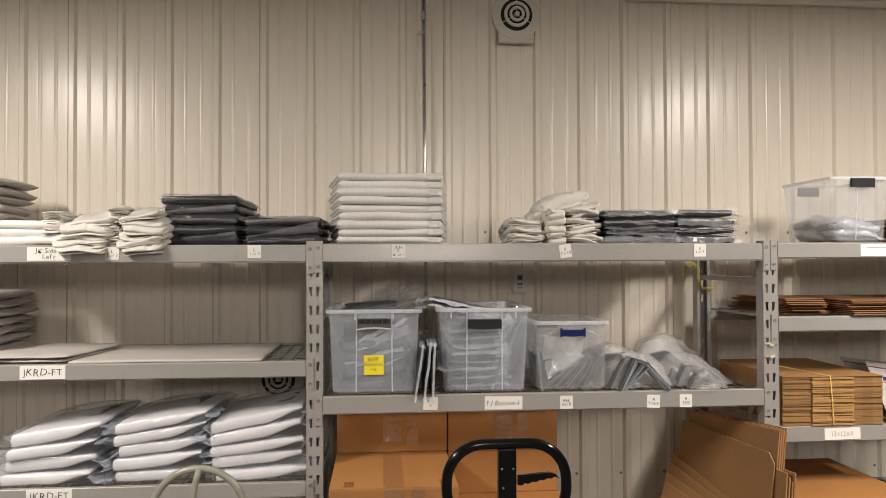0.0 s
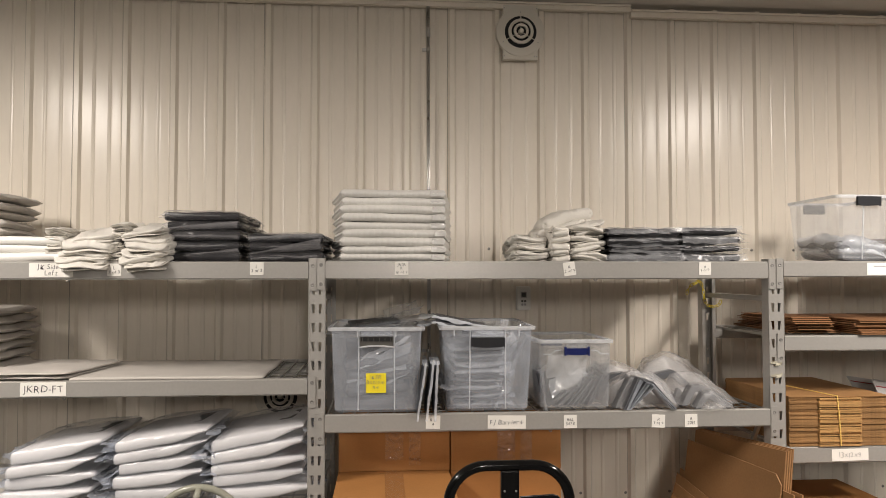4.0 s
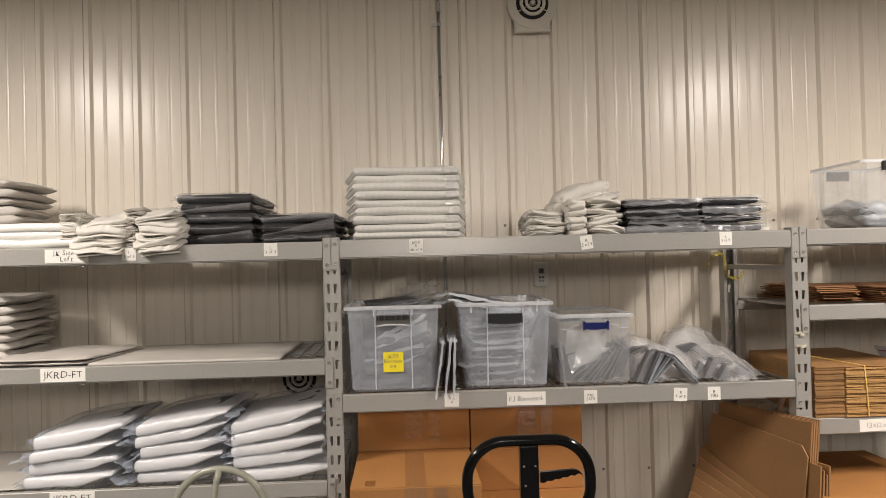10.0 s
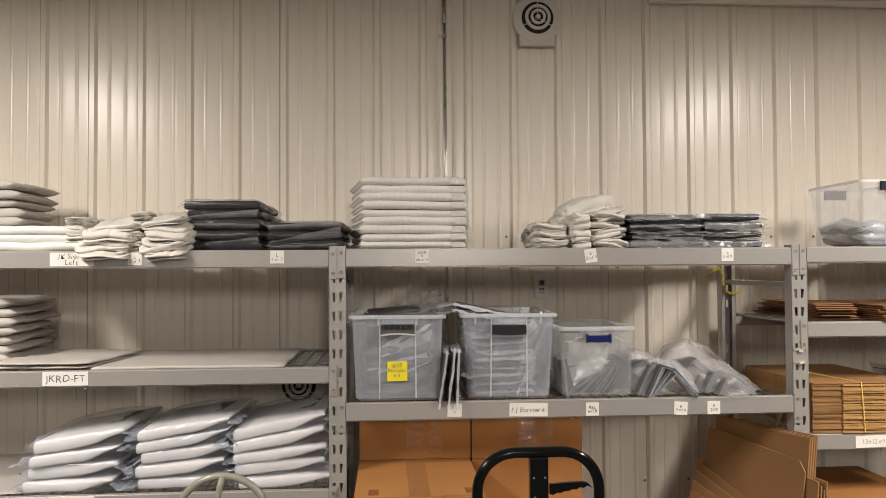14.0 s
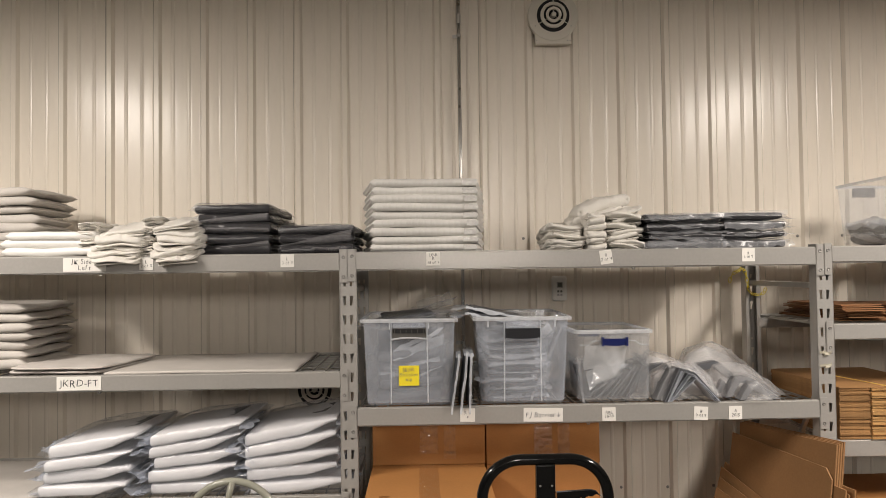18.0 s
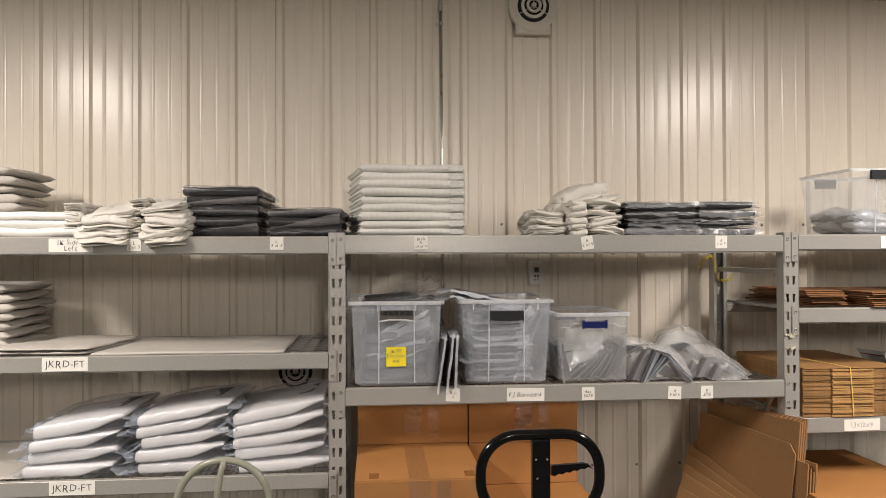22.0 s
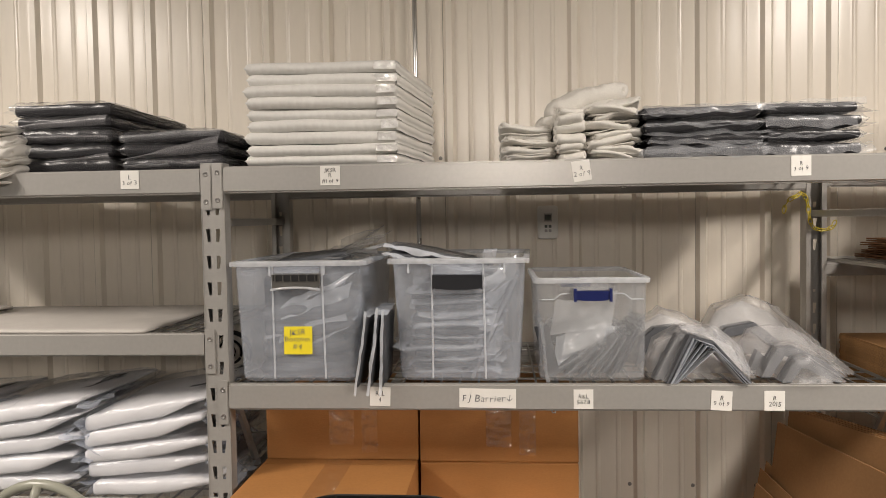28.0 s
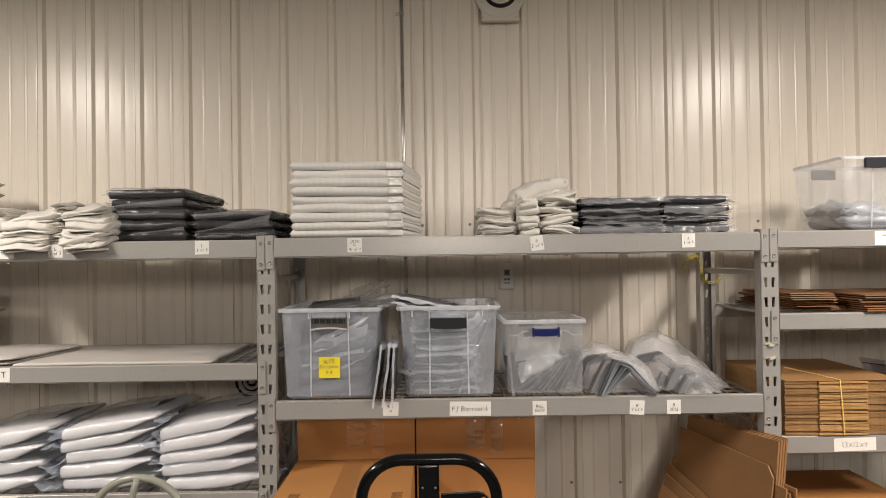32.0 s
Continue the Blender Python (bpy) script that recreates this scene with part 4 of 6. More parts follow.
# left end of the top shelf
pack_stack("folded_covers", "stack of folded off-white canvas covers at the back", rect(-1.76, -1.235, 0.25, 0.62, 1), T_L, 8, 0.036, M_GREYCLOTH, seed=6, point=-0.07, jitter=0.018, wob=0.004, square=True, wave=0.006, droop=0.25, overlap=0.97, part_name="folded_cover")
pack_stack("folded_covers", "three folded bright white vinyl covers at shelf edge", [(-1.225, 0.015), (-0.90, 0.015), (-0.90, 0.58), (-1.20, 0.58)], T_L, 3, 0.034, M_FOAM, seed=7, point=0.05, jitter=0.010, square=True, wave=0.004, part_name="folded_cover")
scrunched("rumpled bundle of white cotton cloth overhanging the shelf", -0.80, -0.010, 0.40, T_L + 0.002, 0.235, 3.4, 0.052, 31, over=0.045, droop=0.16)
scrunched("rumpled bundle of white cotton cloth, folded edges forward", -0.595, -0.010, 0.40, T_L + 0.002, 0.195, 4, 0.048, 32, over=0.045, droop=0.16)
scrunched("small rolled white cotton pieces between the bundles", -0.925, 0.0, 0.58, T_L, 0.085, 4, 0.036, 33)
scrunched("small rolled white cotton pieces beside black packs", -0.700, -0.01, 0.55, T_L, 0.06, 5, 0.034, 34)

# white bundles on the middle top shelf
scrunched("two rolled white canvas bundles on the top shelf", 0.868, 0.05, 0.34, T_MID, 0.155, 2, 0.052, 41)
scrunched("upright crumpled column of white canvas", 0.975, 0.03, 0.24, T_MID, 0.092, 2.4, 0.060, 42)
scrunched("four folded white canvas pieces with loose edges", 1.085, 0.03, 0.36, T_MID, 0.155, 3.4, 0.054, 43)
scrunched("long off-white canvas roll lying across the bundles", 1.02, 0.17, 0.36, T_MID + 0.115, 0.26, 1.4, 0.075, 45, rise=0.22)
scrunched("off-white canvas roll lying behind bundles", 0.91, 0.25, 0.42, T_MID + 0.025, 0.22, 2, 0.058, 44, rise=0.12)

# middle shelf of the left rack
pack_stack("folded_covers", "stack of seven folded off-white canvas covers", rect(-1.74, -1.20, 0.12, 0.56, 1), M_L, 7, 0.039, M_GREYCLOTH, seed=8, point=-0.05, jitter=0.018, wob=0.004, square=True, wave=0.008, droop=0.2, overlap=0.97, part_name="folded_cover")
pack_stack("folded_cover", "two flat folded off-white canvas covers, rumpled", rect(-1.20, -0.83, 0.01, 0.46, -6), M_L, 2, 0.018, M_GREYCLOTH, seed=9, edge=4.0, crease=0.004, jitter=0.02, wob=0.004, part_name="folded_layer")
pack_stack("flat_pack", "flat white sheet lying on the low deck", rect(-1.74, -1.06, 0.03, 0.60), B_L, 1, 0.006, M_GREYCLOTH, seed=15, wob=0.001, edge=6.0, part_name="flat_sheet")
pack_stack("flat_pack", "flat white vinyl sheet lying on the deck", rect(-0.86, -0.165, 0.006, 0.58), M_L, 1, 0.009, M_GREYCLOTH, seed=10, wob=0.002, square=True, droop=0.0, part_name="flat_sheet")


# ---- storage totes ----
def tote(label, x0, x1, yf, depth, z0, h, taper, handle_mat, handle_w, latch_z, ribs, seed, lip=0.012, body=M_TOTE, handle_label="", handle_h=0.042, rz=0.0):
    """Clear open-top storage tote: tapered thin walls, rolled rim, ribs and latch handle on the short side."""
    cx = (x0 + x1) / 2
    w = x1 - x0
    t = thing("storage_tote", label, "storage tote", (cx, yf, z0), rz=rz, group="clear totes")
    bm = bmesh.new()

    def ring(z, inset, wall):
        a, yb = w / 2 - inset - wall, depth - inset - wall
        ya = inset + wall
        r = 0.022
        pts = []
        for (px, py, a0) in ((a - r, ya + r, -90), (a - r, yb - r, 0), (-a + r, yb - r, 90), (-a + r, ya + r, 180)):
            for s in range(5):
                ang = radians(a0 + s * 22.5)
                pts.append((px + r * math.cos(ang), py + r * math.sin(ang), z))
        return [bm.verts.new(p) for p in pts]

    def skin(rings):
        for A, B in zip(rings, rings[1:]):
            for k in range(len(A)):
                bm.faces.new((A[k], A[(k + 1) % len(A)], B[(k + 1) % len(B)], B[k]))
    outer = [ring(0.004, taper + 0.008, 0), ring(0.012, taper, 0), ring(h * 0.8, taper * 0.2, 0), ring(h, 0, 0)]
    inner = [ring(h, 0, 0.0022), ring(h * 0.8, taper * 0.2, 0.0022), ring(0.014, taper, 0.0022)]
    skin(outer + inner)
    bm.faces.new(outer[0][::-1])
    bm.faces.new(inner[-1])
    part("body", bm, body, t, smooth=False)
    bm = bmesh.new()
    A = ring(h - 0.010, -lip, 0)
    B = ring(h + 0.002, -lip, 0)
    C = ring(h + 0.004, -0.001, 0.004)
    D = ring(h - 0.003, -0.001, 0.0)
    E_ = ring(h - 0.003, -lip, 0.002)
    skin([A, B, C, D, E_])
    part("rim", bm, M_TOTE_RIB, t)
    for u in ribs:
        bm = bmesh.new()
        xa = u * (w / 2)
        tx = xa * 1.04
        for p, q in (((tx, taper + 0.001, 0.012), (xa, 0.0012 - 0.002, h - 0.004)),):
            tube(bm, [p, (xa + (tx - xa) * 0.2, taper * 0.2 - 0.001, h * 0.8), q], 0.0028, 6)
        part("rib", bm, M_TOTE_RIB, t)
    hz = latch_z
    ins = taper * 0.2 * (h - hz) / (h * 0.2)
    if handle_mat is not None:
        bm = bmesh.new()
        hw = handle_w / 2
        lowz, topz = hz + 0.021 - handle_h, hz + 0.021
        rim_pts = [(-hw, topz), (hw, topz), (hw, lowz + 0.004)] + [(hw * 0.92 * math.cos(a), lowz + 0.004 + 0.005 * (1 - math.sin(a))) for a in (0.0, 0.5, 1.0, 1.57, 2.14, 2.64, 3.14)] + [(-hw, lowz + 0.004)]
        fa = [bm.verts.new((x, ins - 0.017 - (0.002 if z > topz - 0.002 else 0.0), z)) for x, z in rim_pts]
        fb = [bm.verts.new((x, ins - 0.003, z)) for x, z in rim_pts]
        bm.faces.new(fa)
        bm.faces.new(fb[::-1])
        for k in range(len(fa)):
            bm.faces.new((fa[k - 1], fb[k - 1], fb[k], fa[k]))
        if handle_mat is M_NAVY:
            for ex in (-hw, hw - 0.003):
                box(bm, ex - 0.002, ex + 0.005, ins - 0.021, ins - 0.002, hz + 0.024 - handle_h, hz + 0.027)
        latch = part("latch_handle", bm, handle_mat, t, handle_label)
        if handle_mat is M_GREYCLEAR:
            # the slot is not cut; a black strip paints its shade
            part("slot", block(-hw + 0.004, hw - 0.004, ins - 0.0205, ins - 0.0190, topz - 0.017, topz - 0.001), M_DARK, latch, "flat black strip for the shaded slot of the handle")
            for k in range(6):
                x = -hw + 0.010 + k * (handle_w - 0.020) / 5
                part("divider", block(x - 0.0012, x + 0.0012, ins - 0.0225, ins - 0.0205, topz - 0.018, topz), M_GREYCLEAR, latch)
            bm = bmesh.new()
            tube(bm, [(-hw - 0.003, ins - 0.019, lowz + 0.002), (-hw * 0.5, ins - 0.023, lowz + 0.007), (0, ins - 0.024, lowz + 0.008), (hw * 0.5, ins - 0.023, lowz + 0.007), (hw + 0.003, ins - 0.019, lowz + 0.002)], 0.0034, 8)
            part("grip_edge", bm, M_TOTE_RIB, latch, "pale curved edge of the handle", smooth=True)
        part("latch_handle", block(-hw, hw, depth - ins + 0.003, depth - ins + 0.016, lowz, topz), handle_mat, t, handle_label, bevel=0.003)
        bm = bmesh.new()
        box(bm, -hw * 0.95, hw * 0.95, ins - 0.012, ins - 0.001, hz + 0.024, h - 0.012)
        part("latch_neck", bm, body, t)
    for u in (-0.74, 0.70) if ribs and handle_mat is M_CHARCOAL and h > 0.3 else (-0.42, 0.42) if ribs and h > 0.3 else ():
        part("rim_tab", block(u * w / 2 - 0.0025, u * w / 2 + 0.0025, -0.0045, 0.001, h - 0.034, h - 0.011), M_TOTE_RIB, t)
    if not ribs:
        # moulded step round the latch of the small tote
        zs, hw = h - 0.052, handle_w / 2 + 0.018
        for sgn in (-1, 1):
            bm = bmesh.new()
            tube(bm, [(sgn * (w / 2 - 0.012), -0.0005, zs), (sgn * (hw + 0.034), -0.0005, zs), (sgn * (hw + 0.016), -0.0008, zs + 0.014), (sgn * hw * 0.9, -0.0008, zs + 0.015)], 0.0016, 6)
            part("moulded_step", bm, M_TOTE_RIB, t)
    return t


tote("clear plastic tote with smoked latch handle and yellow note", 0.087, 0.4275, -0.006, 0.54, S_MID + 0.001, 0.320, 0.013, M_GREYCLEAR, 0.125, 0.268, (-0.385, 0.385), 1, handle_label="smoked clear handle")
tote("clear plastic tote with charcoal latch handle, filled with packs", 0.505, 0.849, -0.006, 0.54, S_MID + 0.001, 0.322, 0.016, M_CHARCOAL, 0.128, 0.262, (-0.385, 0.385), 2, handle_label="charcoal plastic handle", rz=-2.4)
tote("smaller clear plastic tote with navy latch", 0.880, 1.160, 0.002, 0.42, S_MID + 0.001, 0.268, 0.006, M_NAVY, 0.092, 0.218, (), 3, lip=0.008, body=M_TOTE_CLEAR, handle_label="navy blue latch", handle_h=0.030)
tote("clear plastic tote with charcoal latch on the top shelf", 2.140, 2.405, 0.10, 0.38, T_R + 0.001, 0.272, 0.016, M_CHARCOAL, 0.100, 0.246, (-0.12,), 4, lip=0.005, body=M_TOTE_CLEAR, handle_label="charcoal plastic latch")

note = thing("sticky_note", "bright yellow square sticky note with handwriting", "note", (0.2555, -0.0005, 1.373), rx=-2.4)
part("card", block(-0.0375, 0.0375, -0.0006, 0.0006, -0.0365, 0.0365), M_YELLOW, note)
lettering("JKSR\nBottom\n#4", 0.0195, note, pose(-0.002, -0.0012, 0.004, 90, 0, 0), M_PEN)

# contents of the totes: bagged slate pieces
def loose_bags(owner, x0, x1, y, z0, z1, n, seed, mat, slope):
    """Soft folds of clear bag pressed against the wall of a tote."""
    rnd = random.Random(seed)
    for k in range(n):
        xa = x0 + (x1 - x0) * rnd.uniform(0.0, 0.35)
        L = (x1 - xa) * rnd.uniform(0.6, 1.0)
        z = z0 + (z1 - z0) * (k + rnd.random()) / n
        part("bag_fold", sheet((xa, y + rnd.uniform(0, 0.03), z), (L, rnd.uniform(-0.02, 0.03), L * slope * rnd.uniform(0.3, 1.3)), (rnd.uniform(-0.02, 0.03), rnd.uniform(0.0, 0.05), rnd.uniform(0.022, 0.055)), 26, 8, 0.014, seed + k, 15, 0.02), mat, owner, "crinkled fold of clear bag", smooth=True)


c1 = film_pack_stack("dark grey parts in large clear bags filling the tote", rect(0.132, 0.382, 0.06, 0.44), S_MID + 0.012, 4, 0.052, M_SLATE, M_FILM, 51, flap=0.02, grp="bagged tote contents", tilt=(0.10, 0.02), wave=0.02, crease=0.012, lip=0.0)
for k, (x, y, z, ry, w, h) in enumerate(((0.150, 0.075, S_MID + 0.075, -8, 0.215, 0.105), (0.142, 0.085, S_MID + 0.190, -3, 0.225, 0.085), (0.175, 0.070, S_MID + 0.014, 3, 0.19, 0.045))):
    part("slate_board", block(0, w, 0, 0.012, 0, h), M_DARKSLATE, c1, "dark slate board standing in the bags", bevel=0.002).matrix_basis = pose(x, y, z, -6, ry, 0)
loose_bags(c1, 0.128, 0.385, 0.050, S_MID + 0.03, S_MID + 0.21, 5, 151, M_WISP, 0.30)
c2 = film_pack_stack("grey parts in clear bags stacked in the tote", rect(0.545, 0.755, 0.05, 0.44), S_MID + 0.012, 8, 0.033, M_PALE, M_WISP, 52, flap=0.03, grp="bagged tote contents", tilt=(0.03, 0.02), wave=0.012, crease=0.006, lip=0.0, endmat=M_WISP, shift=0.022)
for k in range(7):
    part("slate_edge", block(0.0, 0.188 - 0.012 * (k % 3), 0.0, 0.30, 0.0, 0.011), M_DARKSLATE, c2, "dark slate board between the bags", bevel=0.002).matrix_basis = pose(0.552 + 0.008 * (k % 2), 0.040 + 0.004 * (k % 3), S_MID + 0.034 + 0.0305 * k, 2, -1.5 + 0.8 * (k % 4), 0)
loose_bags(c2, 0.695, 0.805, 0.045, S_MID + 0.02, S_MID + 0.20, 6, 152, M_WISP, 0.9)


def leaning_pack(label, x, y0, y1, z0, h, lean, seed, thick=0.010, core=M_SLATE, filmat=M_POLY, grp="leaning packs", seam_x=-0.004, seam=0.008):
    """A flat pack standing on edge, leaning to one side, in a clear bag."""
    t = thing("bagged_pack", label, "packaged goods", (x, y0, z0), group=grp, ry=lean)
    d = y1 - y0
    up = Matrix.Rotation(-math.pi / 2, 4, "Y")
    bm = cushion(rect(0.0, h, 0.0, d), -thick / 2, thick, seed, 0.002, edge=4)
    bmesh.ops.transform(bm, matrix=up, verts=bm.verts[:])
    core_ob = part("pack", bm, core, t, smooth=True)
    bm = cushion(grown(rect(0.0, h + 0.02, 0.0, d), 0.008), -thick * 0.8, thick * 1.7, seed + 3, 0.004, edge=2, nx=26)
    bmesh.ops.transform(bm, matrix=up, verts=bm.verts[:])
    bmesh.ops.translate(bm, verts=bm.verts[:], vec=(0, 0, 0.006))
    part("clear_bag", bm, M_FILM, core_ob, "wrinkled clear plastic bag", smooth=True)
    part("bag_seam", sheet((seam_x, -0.010, -0.014), (seam, -0.006, 0), (0, 0.004, h + 0.034), 3, 24, 0.006, seed, 22, 0.012), filmat, core_ob, "white crimped seam of the bag", smooth=True)
    part("bag_seam", sheet((-0.010, 0.0, h + 0.006), (0.020, 0.0, 0), (0, d * 0.8, 0.012), 4, 16, 0.006, seed + 1, 22, 0.012), filmat, core_ob, "white crimped seam of the bag", smooth=True)
    return t


for k, (x, ln) in enumerate(((0.411, 9), (0.445, 7), (0.476, 3))):
    leaning_pack("thin grey pack in clear bag standing between totes", x, -0.022, 0.16, S_MID - 0.01, 0.190 - 0.006 * (k == 0), ln, 60 + k, 0.011, core=M_DARKSLATE, filmat=M_WISP, grp="thin packs standing between totes")
leaning_pack("large clear bag leaning inside the tote", 0.715, 0.05, 0.36, S_MID + 0.02, 0.26, 24, 66, 0.02, M_SLATE)
part("slate_board", block(0.0, 0.035, 0, 0.012, 0.0, 0.13), M_DARKSLATE, thing("slate_strip", "dark slate strip standing in the small tote", "packaged goods", (0.905, 0.035, S_MID + 0.015), rx=-4, ry=-14), bevel=0.002)
for k in range(10):
    leaning_pack("grey strip in clear bag leaning in the small tote", 0.915 + 0.0195 * k, 0.040 + 0.010 * math.sin(k * 2.3), 0.24, S_MID + 0.012 + 0.004 * (k % 2), 0.088 + 0.045 * (k / 9) + 0.014 * math.sin(k * 4.1), 55 - 3.3 * k, 70 + k, 0.013, grp="strips in the small tote", filmat=M_LIP, core=M_DARKSLATE, seam_x=-0.008, seam=0.003)
leaning_pack("grey strip standing at the side of the small tote", 0.905, 0.03, 0.22, S_MID + 0.014, 0.125, -6, 79, 0.010)
film_pack_stack("milky bag of parts at the back of the small tote", rect(0.93, 1.12, 0.16, 0.36), S_MID + 0.02, 2, 0.055, M_SLATE, M_LIP, 80, wave=0.016, crease=0.012, lip=0.0, tilt=(0.12, 0.0))
film_pack_stack("flat grey pack lying across the top of the tote", rect(0.13, 0.33, 0.16, 0.42, 6), S_MID + 0.296, 2, 0.020, M_SLATE, M_FILM, 81, flap=0.09, tilt=(0.10, 0.04), lip=0.03, lips=1, lipmat=M_LIP, endmat=M_LIP, boxy=True)
film_pack_stack("flat grey pack poking out of the tote", rect(0.515, 0.70, 0.10, 0.40, -8), S_MID + 0.306, 2, 0.018, M_SLATE, M_FILM, 82, flap=0.06, tilt=(-0.18, 0.0), lip=0.03, lips=2, lipmat=M_WISP, endmat=M_WISP, boxy=True)
film_pack_stack("slate packs in clear bags inside the top tote", rect(2.172, 2.376, 0.13, 0.44), T_R + 0.012, 2, 0.050, M_SLATE, M_WISP, 83, tilt=(-0.10, 0.08), lip=0.0, endmat=M_LIP, wave=0.03, crease=0.012)


def crumpled_film(label, o, du, dv, seed, amp=0.02, mat=M_POLY):
    t = thing("plastic_film", label, "plastic bag", (0, 0, 0), group="loose film in totes")
    part("sheet", sheet(o, du, dv, 30, 24, amp, seed, 11, 0.02), mat, t, smooth=True)
    return t


crumpled_film("crumpled clear bag against the tote front", (0.205, 0.075, 1.33), (0.17, 0.05, 0.02), (0.03, 0.02, 0.14), 91)
crumpled_film("crumpled clear bag low in the tote", (0.135, 0.065, 1.275), (0.24, 0.02, -0.01), (0.0, 0.05, 0.055), 92)
crumpled_film("crumpled clear bag folded down the tote side", (0.71, 0.05, 1.275), (0.075, 0.02, 0.06), (0.05, 0.08, 0.25), 93)
crumpled_film("crumpled clear bag over the stacked packs", (0.545, 0.055, 1.45), (0.20, 0.03, -0.02), (0.0, 0.10, 0.075), 94)
crumpled_film("crumpled clear bag in the small tote", (0.925, 0.045, 1.285), (0.19, 0.03, 0.03), (0.01, 0.05, 0.085), 95, mat=M_WISP)
crumpled_film("creamy folded bag lying over the strips in the small tote", (0.915, 0.060, 1.375), (0.165, 0.02, 0.022), (0.02, 0.05, 0.085), 99, 0.012, M_MILKY)
crumpled_film("creamy bag corner in the small tote", (0.945, 0.045, 1.325), (0.11, 0.02, 0.025), (0.012, 0.03, 0.050), 100, 0.010, M_MILKY)
crumpled_film("bag end sticking up from the tote", (0.735, 0.10, 1.565), (0.035, 0.02, 0.0), (0.01, 0.0, 0.040), 96, 0.01)


for o, du, dv, sd in (((0.27, 0.26, 1.555), (0.15, 0.02, 0.065), (0.03, 0.08, 0.035), 97), ((0.30, 0.34, 1.575), (0.14, 0.0, 0.05), (-0.02, 0.10, 0.05), 98)):
    haze = thing("plastic_film", "thin clear bag end standing up behind the tote rim", "plastic bag", (0, 0, 0), group="loose film in totes")
    part("sheet", sheet(o, du, dv, 24, 14, 0.014, sd, 12, 0.03), M_LIP, haze, smooth=True)


# angled foam pieces in milky bags
def angle_bm(poly, y0, y1, inset, th):
    """A bent strip: the line poly (x, z) moved inwards by inset, th thick, from y0 to y1."""
    pts = [Vector((x, 0, z)) for x, z in poly]
    nrm = []
    for i, p in enumerate(pts):
        a, b = pts[max(i - 1, 0)], pts[min(i + 1, len(pts) - 1)]
        d = (b - a).normalized()
        nrm.append(Vector((d.z, 0, -d.x)))
    bm = bmesh.new()
    rings = []
    for p, n in zip(pts, nrm):
        q = []
        for y, k in ((y0, inset), (y1, inset), (y1, inset + th), (y0, inset + th)):
            v = p + n * k
            q.append(bm.verts.new((v.x, y, max(v.z, 0.0008))))
        rings.append(q)
    for A, B in zip(rings, rings[1:]):
        for k in range(4):
            bm.faces.new((A[k], A[(k + 1) % 4], B[(k + 1) % 4], B[k]))
    bm.faces.new(rings[0][::-1])
    bm.faces.new(rings[-1])
    return bm


def height_on(poly, x):
    for (xa, za), (xb, zb) in zip(poly, poly[1:]):
        if xa <= x <= xb:
            return za + (zb - za) * (x - xa) / (xb - xa)
    return 0.0


